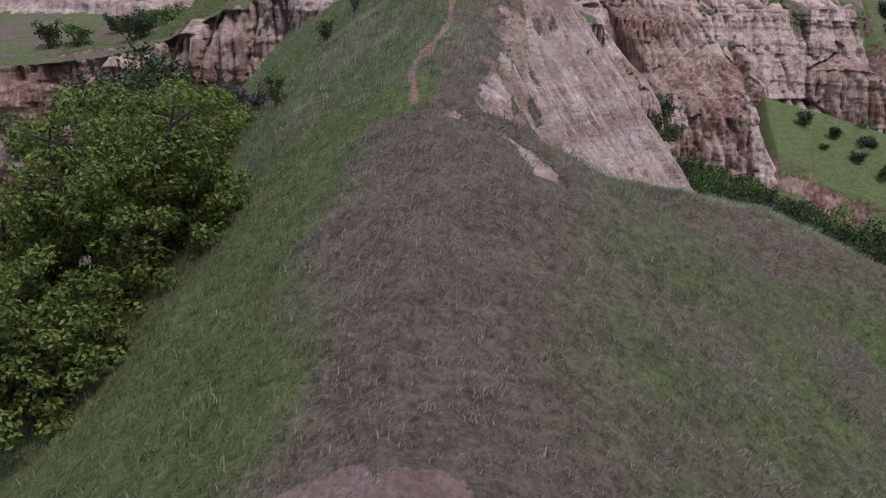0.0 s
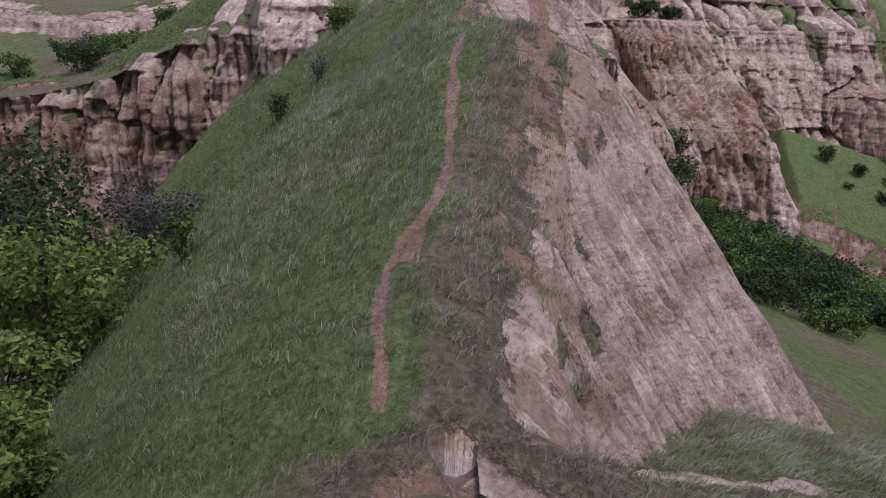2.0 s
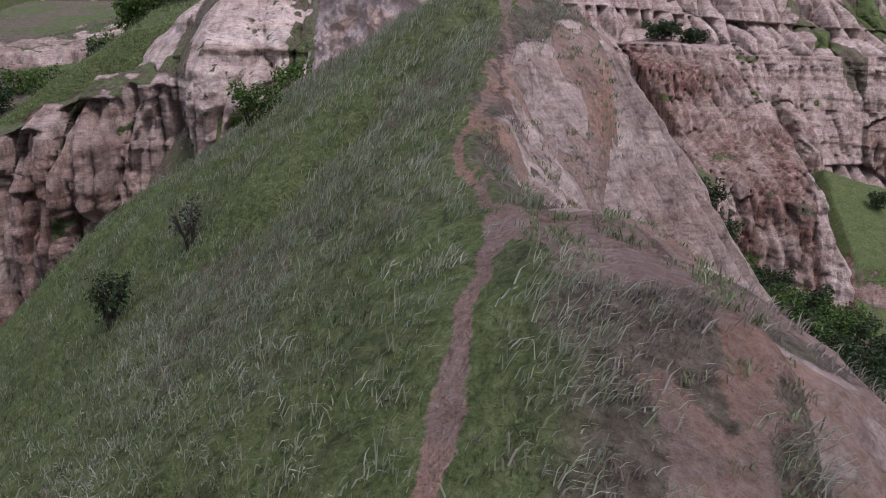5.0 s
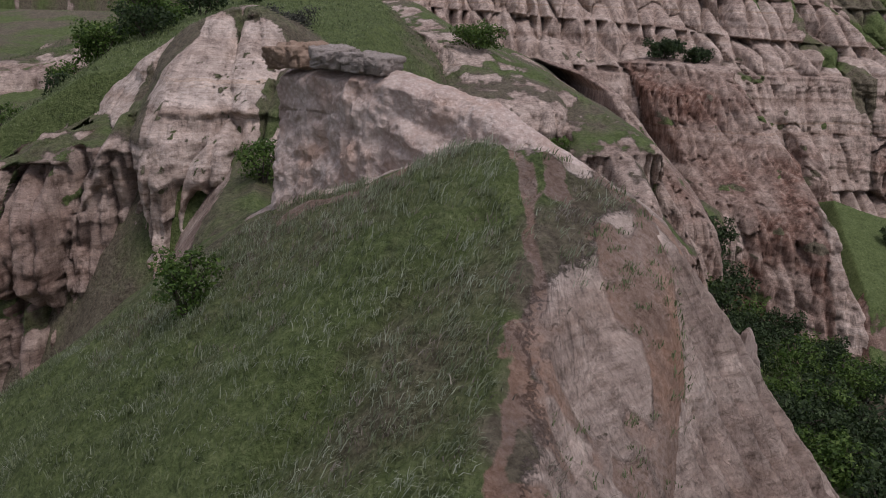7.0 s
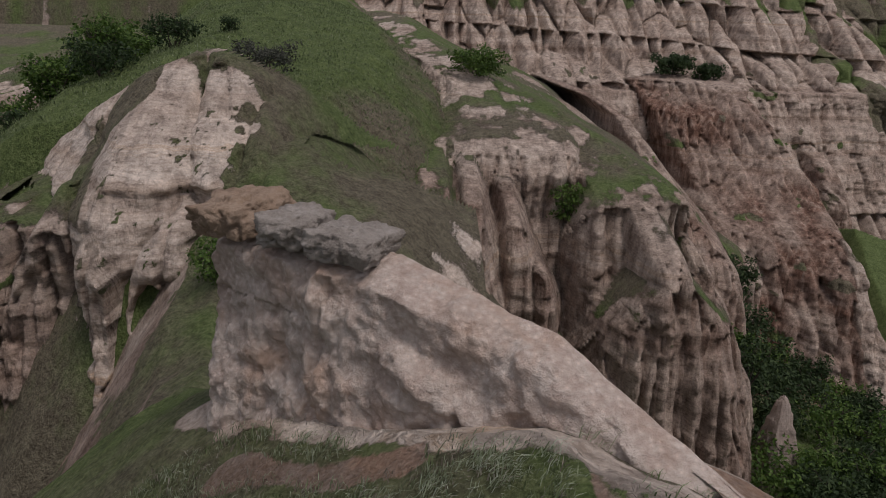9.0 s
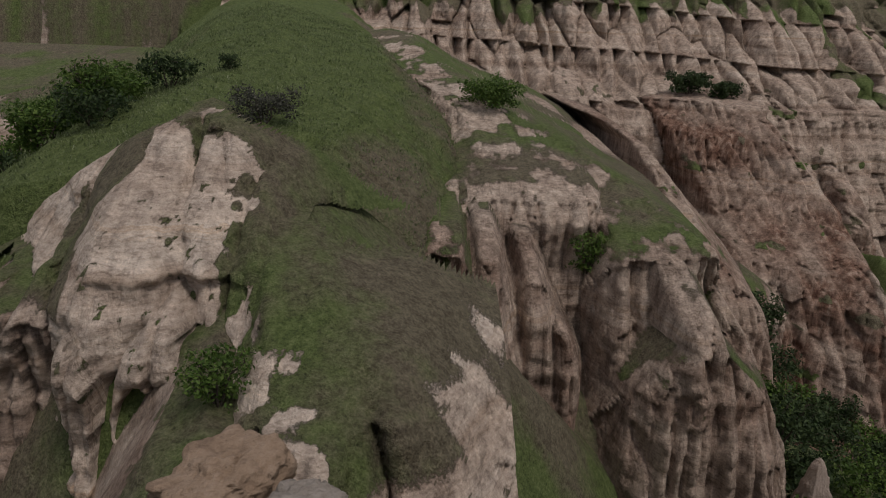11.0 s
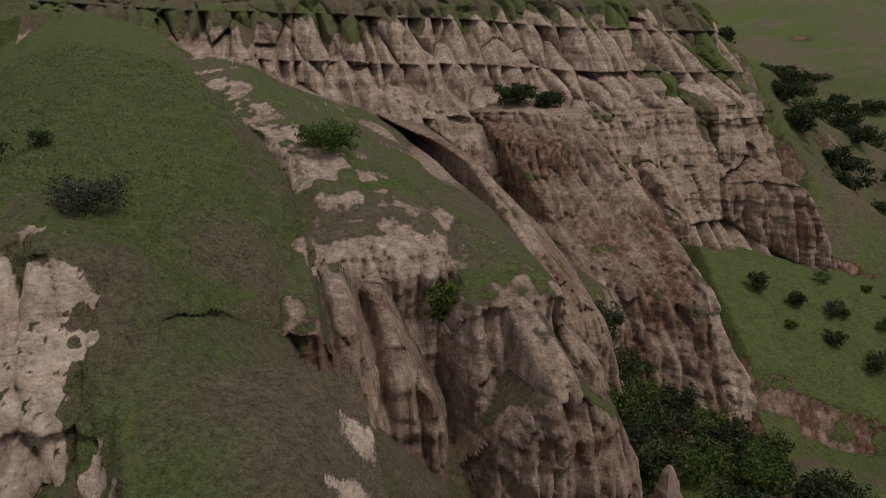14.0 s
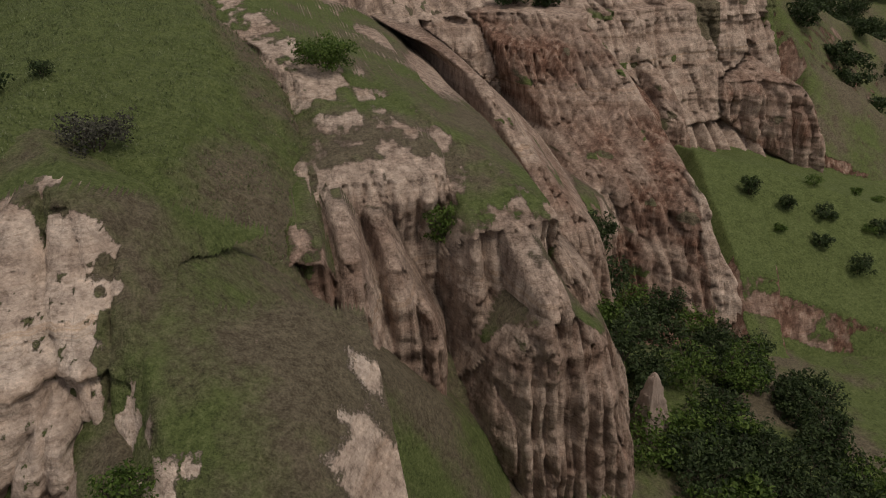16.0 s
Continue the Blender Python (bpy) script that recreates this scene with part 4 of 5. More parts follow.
MAIN_SPURS = [
    # the terrace under the green hillside, with its overhanging brink
    Spur([(-7, 160, 66), (-3.5, 143, 63), (0.5, 130, 60.6), (3.5, 122, 59.2), (6, 116, 57.2), (7.6, 110, 55.8), (7.8, 105, 54.8), (7.4, 102.6, 53.8), (7, 101.4, 52.5), (6.8, 101, 44), (6.6, 99, 20)], [(44, 4.0), (54, 4.0), (57, 2.6), (62, 2.0)], 0.3, 0.8, fall=(0.45, 1.3), hold=12, column=1.1, chalk=0.3),
    # the middle buttress: its grassy shoulder, flat front and lower tower
    Spur([(9, 119, 57.5), (12, 111, 55.2), (14.5, 104, 53.0), (15.6, 99.6, 51.7), (15.7, 97.2, 51.0), (15.6, 96, 46), (15.4, 93.5, 20)], [(40, 3.4), (46, 3.0), (51.4, 2.7), (55, 1.2)], 2.4, 1.7, red=0.2, hold=15, column=1.0, deep=0.8, chalk=0.2),
    Spur([(15.4, 97.5, 51.0), (16.5, 92.2, 48.6), (16.9, 90.6, 47.4), (17.4, 89.6, 44), (17.6, 88.4, 36), (17.6, 86, 20)], [(38, 3.0), (44, 2.3), (47.5, 0.5)], 1.5, 1.7, red=0.35, hold=20, column=0.9, deep=1.0),
    Spur([(18.5, 99, 49.5), (20.0, 95, 47), (20.3, 94, 44), (20.5, 92.5, 20)], [(36, 1.2), (46, 0.3)], 1.5, 2.0, red=0.3, hold=0, column=0.8),
    # pillars beside the gully
    Spur([(3.2, 99, 53.6), (3.4, 94.2, 51.6), (3.4, 92.6, 50.2), (3.2, 90.8, 42), (3.0, 87, 20)], [(40, 1.5), (50.5, 0.45)], 2.2, 2.6, red=0.3, hold=0, column=0.8, deep=0.7, chalk=0.2),
    Spur([(6.3, 100, 52.4), (6.7, 95.6, 49.8), (6.8, 94.4, 48.0), (6.7, 92.5, 40), (6.6, 89, 20)], [(40, 1.0), (49, 0.35)], 2.6, 2.6, red=0.35, hold=0, column=0.8, deep=0.7),
    Spur([(8.3, 97, 47.6), (8.3, 94.4, 47.1), (8.3, 93.4, 45), (8.2, 91.5, 38), (8.2, 90, 20)], [(38, 0.9), (46.5, 0.12)], 3.2, 3.2, red=0.5, hold=0, column=0.7, deep=0.5),
    Spur([(0.4, 97, 53.6), (0.2, 93, 52.2), (0.2, 92, 48), (0, 88.5, 20)], [(40, 1.4), (52, 0.9)], 1.0, 1.2, red=0.45, hold=20, column=0.9),
    # the gully's back, and the broken ground before it
    Spur([(11.5, 108, 52.5), (11.5, 104.5, 50.5), (11.6, 103.5, 44), (11.2, 96, 37), (11.2, 84, 30), (11.2, 78, 20)], [(36, 3.5), (50, 1.6)], 1.0, 1.0, fall=(0.6, 0.6), red=0.5, hold=30, column=0.9),
    Spur([(5.5, 95, 43), (5, 88, 38), (4.5, 82, 33), (4.5, 76, 20)], [(32, 4.5), (43, 1.0)], 0.8, 0.8, fall=(0.9, 0.9), red=0.25, hold=26, column=1.2),
    # the reddish spur behind
    Spur([(17, 158, 57), (21.5, 143, 55), (23.6, 135.5, 53.4), (25.4, 128.5, 50.2), (27.0, 121.5, 46.6), (28.6, 116, 42.6), (29.2, 113.6, 38), (29.5, 108, 20)], [(30, 2.0), (45, 1.0), (54, 0.5)], 1.4, 1.8, red=0.5, hold=0, column=1.2, deep=1.1),
    Spur([(25.6, 113, 42.4), (26.6, 109, 41.2), (26.8, 108, 39), (27, 105, 20)], [(30, 1.3), (41, 0.3)], 1.6, 2.6, red=0.4, hold=0, column=0.9),
    Spur([(12, 148, 58), (15.5, 134, 55), (18, 124, 52.6), (20.5, 114, 48.5), (22.5, 107, 44), (23.2, 104.6, 38), (23.4, 99, 20)], [(30, 2.0), (45, 1.0), (54, 0.6)], 1.2, 1.5, red=0.35, hold=0, column=1.2, deep=1.0),
    # the great red buttress
    Spur([(40, 178, 58.8), (42, 166, 57.6), (44.6, 157, 56.6), (46.8, 149, 52.5), (49, 143, 47.5), (50.4, 136.5, 43), (50.0, 129.5, 39.6), (50.0, 126, 36.5), (50.4, 122, 31), (51.2, 118, 24), (51.2, 116, 18)], [(30, 0.8), (45, 0.6), (55, 1.0), (57.5, 4.0)], 0.55, 0.5, fall=(0.0, 1.6), red=0.95, hold=0, column=1.4, deep=1.5, reach=13.5, chalk=0.0),
    Spur([(50.2, 131, 40.6), (50.4, 127.5, 39.0), (50.9, 123.5, 34), (52, 117.5, 25), (52, 115, 18)], [(28, 1.6), (38.5, 0.2)], 1.6, 1.8, red=0.1, hold=0, column=0.8, deep=0.7, chalk=0.3),
    Spur([(39.5, 168, 58), (38.5, 160, 56.6), (38.2, 157.5, 54.5), (38, 155, 44), (38, 150, 24)], [(30, 1.6), (54, 1.2)], 2.4, 1.0, red=0.8, hold=30, column=1.2, deep=1.0),
    Spur([(58, 176, 54), (59.5, 163, 49.5), (60.5, 156, 45), (61, 151, 40.5), (61, 148, 30)], [(30, 1.8), (48, 0.6)], 1.4, 1.6, red=0.5, hold=0, column=1.3, deep=1.2),
    # the far red cliff above the meadow
    Spur([(72, 192, 60), (74, 180, 53), (76, 166, 45), (77, 161, 43), (77, 159.5, 41), (77, 158, 34), (77, 155, 18)], [(34, 11.5), (42, 10.0), (46, 6), (56, 3)], 0.8, 1.2, fall=(1.0, 2.0), tilt=-0.5, red=0.75, hold=0, column=1.5, deep=1.6),
]
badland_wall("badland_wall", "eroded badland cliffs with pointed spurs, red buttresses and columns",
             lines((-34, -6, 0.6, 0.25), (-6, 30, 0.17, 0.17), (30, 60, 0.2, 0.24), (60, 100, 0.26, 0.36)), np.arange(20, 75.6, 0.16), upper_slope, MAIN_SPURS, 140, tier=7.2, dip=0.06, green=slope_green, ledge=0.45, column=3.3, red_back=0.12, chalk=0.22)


def left_brink(x, z):
    """The columned cliff beside the dome: a sheer face under a sloping ledge."""
    at = [-70, -46, -38, -31, -25, -20, -13, 6]
    top = np.interp(x, at, [46, 46.8, 47.6, 49.2, 51.6, 53.4, 53.2, 47])
    edge = np.interp(x, at, [88, 86, 86, 85, 82.5, 80, 78.5, 92])
    return edge + np.where(z > top, 5.0 * (z - top), -0.07 * (top - z)) + 1.1 * smooth(4, 0, top - z)


def dome_green(x, y, z):
    side = smooth(3.4, 2.2, near_line([(-7.2, 87), (-5.2, 81), (-3.4, 77), (-2.4, 73), (-1.5, 70)], x, y) + 2.9 * fbm(x / 2, y / 2, 58, 5)) * smooth(50.5, 52.5, z)
    flank = smooth(2.6, 1.2, near_line([(-14, 88), (-15.5, 84), (-17, 81)], x, y) + 2.0 * fbm(x / 2, y / 2, 57, 5)) * smooth(53, 55, z)
    behind = smooth(84.6, 86.4, y + 1.2 * fbm(x / 1.5, y / 1.5, 56, 4)) * smooth(-9.6, -8.2, x)
    tufts = 0.55 * smooth(0.48, 0.7, fbm(x / 0.5, (y + z) / 0.6, 54, 4)) * smooth(-16, -14, x)
    return np.maximum(np.maximum(side, flank), np.maximum(behind, tufts))


DOME_SPURS = [
    Spur([(-11.4, 87.4, 61.4), (-11.1, 85.6, 61.1), (-10.9, 84.4, 60.3), (-10.6, 83.2, 59.3), (-10.3, 81.6, 58.2), (-10, 79.6, 57.1), (-9.8, 77.6, 55.7), (-9.6, 76.0, 53.4), (-9.4, 75.0, 50), (-9.2, 73.4, 22)],
         [(46, 2.2), (52, 2.8), (55, 3.6), (58, 3.0), (60.3, 1.7), (61.4, 0.3)], 0.7, 0.9, fall=(0.7, 1.0), red=0.0, hold=0, column=1.8, deep=0.6, chalk=0.7),
    Spur([(-3.2, 83.6, 53.6), (-2.4, 82.4, 53.0), (-1.4, 81.2, 52.0), (-0.6, 79.6, 49), (-0.4, 77.5, 44), (-0.2, 74, 22)], [(44, 2.0), (50, 1.0), (53, 0.5)], 0.8, 0.7, fall=(1.2, 1.5), red=0.05, hold=0, column=1.4, deep=0.6, chalk=0.6),
    Spur([(-5.8, 82, 57.6), (-4.6, 77.4, 56.4), (-3.4, 73.6, 54.7), (-3.0, 71.2, 53.2), (-2.8, 69.4, 51.2), (-2.6, 68.2, 46), (-2.6, 66, 22)], [(45, 2.6), (53, 2.0), (57, 1.0)], 0.7, 0.8, fall=(0.9, 0.9), red=0.0, hold=20, column=1.5, deep=0.6, chalk=0.6),
    Spur([(-12.9, 80, 55.6), (-12.9, 77, 54.0), (-13.0, 75.8, 52.4), (-13.2, 74.6, 44), (-13.4, 73.4, 22)], [(45, 1.3), (53, 0.8)], 1.0, 1.2, red=0.1, hold=14, column=1.2, deep=0.9, chalk=0.45),
    Spur([(-16.3, 82, 55.2), (-16.4, 78.6, 53.4), (-16.6, 77.4, 51.4), (-17.0, 75.5, 22)], [(45, 1.3), (53, 0.7)], 1.0, 1.2, red=0.25, hold=20, column=1.2, deep=1.0, chalk=0.15),
    Spur([(-20.6, 83, 54.2), (-20.8, 79.4, 52.6), (-21.0, 78, 50), (-21.8, 75, 22)], [(40, 1.7), (52, 1.0)], 1.2, 1.4, red=0.5, hold=20, column=1.5, deep=1.2, chalk=0.0),
    Spur([(-25.6, 85, 52), (-25.8, 81.6, 50.4), (-26, 80.2, 47), (-27, 77, 22)], [(38, 1.6), (49, 0.9)], 1.6, 1.8, red=0.65, hold=20, column=1.4, deep=1.1, chalk=0.0),
    Spur([(-30.5, 86, 49.6), (-30.8, 82.8, 47.8), (-31, 81, 43), (-31.6, 77.5, 22)], [(36, 1.4), (47, 0.6)], 2.0, 2.0, red=0.7, hold=20, column=1.3, deep=1.0, chalk=0.0),
    Spur([(-36, 88, 48.2), (-36.2, 84.8, 46.6), (-36.4, 83, 42), (-37, 79, 22)], [(36, 2.0), (46, 1.2)], 1.8, 2.0, red=0.6, hold=20, column=1.5, deep=1.0, chalk=0.0),
]
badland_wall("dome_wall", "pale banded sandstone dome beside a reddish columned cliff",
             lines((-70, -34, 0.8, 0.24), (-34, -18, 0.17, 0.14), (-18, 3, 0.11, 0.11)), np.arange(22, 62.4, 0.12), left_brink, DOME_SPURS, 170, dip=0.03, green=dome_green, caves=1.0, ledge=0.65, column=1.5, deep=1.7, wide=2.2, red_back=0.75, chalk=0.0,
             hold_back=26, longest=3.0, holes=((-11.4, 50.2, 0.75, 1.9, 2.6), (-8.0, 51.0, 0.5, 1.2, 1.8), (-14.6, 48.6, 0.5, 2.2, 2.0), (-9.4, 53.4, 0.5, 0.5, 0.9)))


def stand_z(x, y, near=1e9):
    """The highest ground at a place, on the sheet or on a wall's tops."""
    z = float(ground_z(x, y))
    for xs, zs, depth in WALLS:
        if xs[0] < x < xs[-1]:
            column = depth[int(np.argmin(np.abs(xs - x)))]
            on = (column <= y) & (column > y - near)
            z = max(z, float(zs[on].max())) if on.any() else z
    return z


# ---- helpers for things ----
def mesh_object(name, co, faces, mats, parent=None, smooth_shade=False):
    """A mesh object from arrays of points and faces (all triangles or all quads)."""
    co, faces = np.asarray(co, float), np.asarray(faces, int)
    n = faces.shape[1]
    me = bpy.data.meshes.new(name)
    me.vertices.add(len(co))
    me.vertices.foreach_set("co", co.ravel())
    me.loops.add(faces.size)
    me.loops.foreach_set("vertex_index", faces.ravel())
    me.polygons.add(len(faces))
    me.polygons.foreach_set("loop_start", np.arange(0, faces.size, n))
    me.polygons.foreach_set("use_smooth", np.full(len(faces), smooth_shade))
    me.update(calc_edges=True)
    for m in mats if isinstance(mats, (list, tuple)) else [mats]:
        me.materials.append(m)
    ob = new(name, me)
    if parent:
        ob.parent = parent
    return ob


def ground_z(x, y):
    """The ground's height at a place, from the sheet."""
    x, y = np.asarray(x, float), np.asarray(y, float)
    i = np.clip(np.searchsorted(GX, x) - 1, 0, len(GX) - 2)
    j = np.clip(np.searchsorted(GY, y) - 1, 0, len(GY) - 2)
    u = np.clip((x - GX[i]) / (GX[i + 1] - GX[i]), 0, 1)
    v = np.clip((y - GY[j]) / (GY[j + 1] - GY[j]), 0, 1)
    return (Z[j, i] * (1 - u) + Z[j, i + 1] * u) * (1 - v) + (Z[j + 1, i] * (1 - u) + Z[j + 1, i + 1] * u) * v


def sampled(grid, x, y):
    i = np.clip(np.searchsorted(GX, x) - 1, 0, len(GX) - 2)
    j = np.clip(np.searchsorted(GY, y) - 1, 0, len(GY) - 2)
    return grid[j, i]


def island_material(name, stops, rough=0.8, translucent=0.0):
    """A colour for each leaf or blade, spread over the stops, with fine mottling."""
    m, ns, ls, bsdf = material(name)
    geo = ns.new("ShaderNodeNewGeometry")
    spread = ramp(ns, stops)
    wide = noise_tex(ns, ls, geo.outputs["Position"], 0.7, 3)
    ls.new(maths(ns, ls, "MULTIPLY_ADD", geo.outputs["Random Per Island"], 0.6, maths(ns, ls, "MULTIPLY_ADD", wide, 0.9, -0.25)), spread.inputs[0])
    ls.new(spread.outputs[0], bsdf.inputs["Base Color"])
    bsdf.inputs["Roughness"].default_value = rough
    bsdf.inputs["Specular IOR Level"].default_value = 0.2
    if translucent:
        tr = ns.new("ShaderNodeBsdfTranslucent")
        ls.new(spread.outputs[0], tr.inputs["Color"])
        mx = ns.new("ShaderNodeMixShader")
        mx.inputs[0].default_value = translucent
        ls.new(bsdf.outputs[0], mx.inputs[1])
        ls.new(tr.outputs[0], mx.inputs[2])
        ls.new(mx.outputs[0], ns["Material Output"].inputs["Surface"])
    return m


def rock_material(name, stops, scale=1.0, wet=0.9, stain=None):
    m, ns, ls, bsdf = material(name)
    geo = ns.new("ShaderNodeNewGeometry")
    pos = geo.outputs["Position"]
    coarse = noise_tex(ns, ls, pos, 0.9 * scale, 6, 0.6)
    fine = noise_tex(ns, ls, pos, 8 * scale, 6, 0.7)
    streak = noise_tex(ns, ls, pos, 2.0 * scale, 5, 0.6, (1, 1, 0.15))
    col = ramp(ns, stops)
    ls.new(mix(ns, ls, 0.35, mix(ns, ls, 0.5, coarse, streak), fine), col.inputs[0])
    paint = col.outputs[0]
    if stain:
        # rusty patches of their own outline, and a scatter of pebbles
        spread = ramp(ns, [(0.52, (0, 0, 0)), (0.66, (0.75, 0.75, 0.75))])
        ls.new(noise_tex(ns, ls, pos, 0.55, 7, 0.62), spread.inputs[0])
        paint = mix(ns, ls, spread.outputs[0], paint, stain)
        pebble = node(ns, "ShaderNodeTexVoronoi", Scale=9.0)
        ls.new(pos, pebble.inputs["Vector"])
        grit = ramp(ns, [(0.0, (1.25, 1.23, 1.2)), (0.25, (1.0, 1.0, 1.0)), (0.7, (0.84, 0.83, 0.82))])
        ls.new(pebble.outputs["Distance"], grit.inputs[0])
        paint = mix(ns, ls, 1.0, paint, grit.outputs[0], "MULTIPLY")
    ls.new(paint, bsdf.inputs["Base Color"])
    bsdf.inputs["Roughness"].default_value = wet
    bsdf.inputs["Specular IOR Level"].default_value = 0.15
    bump = node(ns, "ShaderNodeBump", Strength=1.0, Distance=0.18)
    ls.new(maths(ns, ls, "ADD", coarse, maths(ns, ls, "MULTIPLY", fine, 0.5)), bump.inputs["Height"])
    ls.new(bump.outputs[0], bsdf.inputs["Normal"])
    return m


FIN_ROCK = rock_material("fin_sandstone", [(0.36, (0.37, 0.28, 0.225)), (0.46, (0.46, 0.365, 0.305)), (0.54, (0.53, 0.445, 0.38)), (0.64, (0.61, 0.535, 0.47))], stain=(0.42, 0.285, 0.205))
CAP_ROCK = rock_material("cap_grey_stone", [(0.30, (0.12, 0.10, 0.085)), (0.48, (0.27, 0.235, 0.20)), (0.66, (0.40, 0.36, 0.32))], 1.6)
CAP_BROWN = rock_material("cap_brown_stone", [(0.30, (0.15, 0.10, 0.07)), (0.5, (0.30, 0.215, 0.15)), (0.7, (0.40, 0.31, 0.24))], 1.4)
STUB_ROCK = rock_material("stub_stone", [(0.30, (0.16, 0.12, 0.095)), (0.5, (0.30, 0.24, 0.2)), (0.7, (0.42, 0.36, 0.31))])
BARK = rock_material("bark", [(0.3, (0.035, 0.028, 0.022)), (0.6, (0.085, 0.07, 0.055)), (0.8, (0.13, 0.115, 0.095))], 3.0)


# ---- the rock fin across the ridge and the slabs on it ----
def rock_fin():
    """A wall of soft sandstone: steep in front, rounded on top, falling away behind."""
    ends = np.array([[-3.9, 59.9], [-2.3, 58.5], [-0.6, 57.0], [1.7, 55.0], [4.3, 52.4]])
    tops = np.array([59.0, 59.1, 59.0, 58.4, 56.8])
    nu, nv = 260, 150
    u = np.linspace(0, 1, nu)
    k = np.linspace(0, 1, 5)
    cx, cy, ct = np.interp(u, k, ends[:, 0]), np.interp(u, k, ends[:, 1]), np.interp(u, k, tops)
    fx, fy = -0.70, -0.71
    v = np.linspace(0, 1, nv)
    U, V = np.meshgrid(u, v, indexing="ij")
    lean = smooth(0.35, 0.8, U)
    # across the fin: front foot, front face, rounded top, back face
    front = 0.95 + 0.25 * lean
    off = np.select([V < 0.5, V < 0.68], [front - (0.25 + 0.75 * lean) * (V / 0.5), front - (0.25 + 0.75 * lean) - (front - 0.25 - 0.75 * lean + 0.35) * (V - 0.5) / 0.18], -0.35 - 4.6 * (V - 0.68) / 0.32)
    depth = np.select([V < 0.5, V < 0.68], [4.6 - 4.3 * (V / 0.5) ** (1 - 0.25 * lean), 0.3 * ((0.68 - V) / 0.18) ** 1.6], 10.0 * ((V - 0.68) / 0.32) ** 1.25)
    round_end = np.sqrt(np.clip(1 - (1 - np.clip(np.minimum(U / 0.1, (1 - U) / 0.12), 0, 1)) ** 2, 0, 1))
    off = np.where(off > -0.3, off * round_end - 0.6 * (1 - round_end), off)
    s = U * 9.6
    rough = 0.2 * fbm(s / 1.3, depth / 1.5, 70, 4) + 0.05 * fbm(s / 0.25, depth / 0.25, 71, 3) - 0.07 * (1 - ribs(s / 0.9, depth / 6, 72)[0]) * smooth(0.3, 1.5, depth)
    # a swelling on the face, with an undercut below it, and one upright crack
    bulge = 0.32 * smooth(0.7, 0.0, np.hypot((s - 5.9) / 1.5, (depth - 1.15 - 0.25 * (s - 5.4)) / 0.55)) * (V < 0.5)
    crack = -0.22 * smooth(0.10, 0.0, np.abs(s - 6.35 - 0.05 * fbm(depth, depth * 0, 73, 2))) * smooth(1.3, 1.7, depth) * (V < 0.5)
    seam = -0.10 * smooth(0.10, 0.0, np.abs(s - 4.25 + 0.22 * depth)) * (V < 0.5)
    apron = (0.12 + 0.2 * smooth(0.25, 0.8, U)) * smooth(3.0, 4.6, depth + 0.35 * fbm(s / 0.8, s * 0, 74, 3)) * (V < 0.5)
    pits = 0.05 * fbm(s / 0.16, depth / 0.16, 75, 3) + 0.10 * np.clip(fbm(s / 0.5, depth / 0.4, 76, 4), -0.6, 0.4)
    push = rough + bulge + crack + seam + apron + pits
    px = cx[:, None] + fx * (off + push * (V < 0.6)) + 0.712 * 0.1 * rough
    py = cy[:, None] + fy * (off + push * (V < 0.6)) - 0.702 * 0.1 * rough
    pz = ct[:, None] - depth + 0.5 * rough * (V >= 0.4)
    idx = np.arange(nu * nv).reshape(nu, nv)
    quads = np.stack([idx[:-1, :-1], idx[1:, :-1], idx[1:, 1:], idx[:-1, 1:]], -1).reshape(-1, 4)
    ob = mesh_object("rock_fin", np.stack([px, py, pz], -1).reshape(-1, 3), quads, FIN_ROCK, smooth_shade=True)
    return tagged(ob, "pale pinkish sandstone wall across the grassy ridge", "rock")


rock_fin()


def boulder(name, size, seed, mat, label, at, turn, taper=0.0, group=""):
    """A weathered slab: a rounded box with broken edges."""
    bm = bmesh.new()
    bmesh.ops.create_icosphere(bm, subdivisions=5, radius=1.0)
    for vert in bm.verts:
        c = vert.co.normalized()
        m = max(abs(c.x), abs(c.y), abs(c.z))
        c = c.lerp(c / m, 0.7) * 0.52
        thin = 1 - taper * (c.z + 0.5)
        c = Vector((c.x * size[0] * thin, c.y * size[1] * thin, c.z * size[2]))
        q = c * 1.7 + Vector((seed * 7.1, seed * 3.3, 0))
        c += c.normalized() * (0.17 * noise.fractal(q * 1.1, 1.0, 2.0, 3) + 0.06 * noise.fractal(q * 4, 0.8, 2.0, 4) - 0.10 * max(0.0, 1 - 9 * abs(noise.noise(q * 1.5)))) * min(1.0, size[2] * 1.6)
        vert.co = c
    me = bpy.data.meshes.new(name)
    bm.to_mesh(me)
    bm.free()
    me.shade_smooth()
    me.materials.append(mat)
    ob = new(name, me)
    ob.matrix_world = pose(*at, *turn)
    return tagged(ob, label, "rock", group)


boulder("cap_rock", (1.25, 1.7, 0.62), 1, CAP_BROWN, "brown overhanging sandstone slab at the end of the wall", (-3.25, 58.95, 59.3), (5, -4, -30), group="slabs on the wall")
boulder("cap_rock", (0.98, 1.25, 0.56), 2, CAP_ROCK, "grey weathered stone block on top of the wall", (-2.2, 58.0, 59.28), (3, 4, -24), group="slabs on the wall")
boulder("cap_rock", (1.3, 1.2, 0.5), 3, CAP_ROCK, "long grey weathered stone slab on the wall", (-1.2, 57.35, 59.2), (2, 6, -29), group="slabs on the wall")
boulder("rock_stub", (3.6, 3.0, 6.4), 4, STUB_ROCK, "pale pointed rock stub among valley bushes", (27.7, 97, 33.9), (5, -4, 20), taper=0.8)


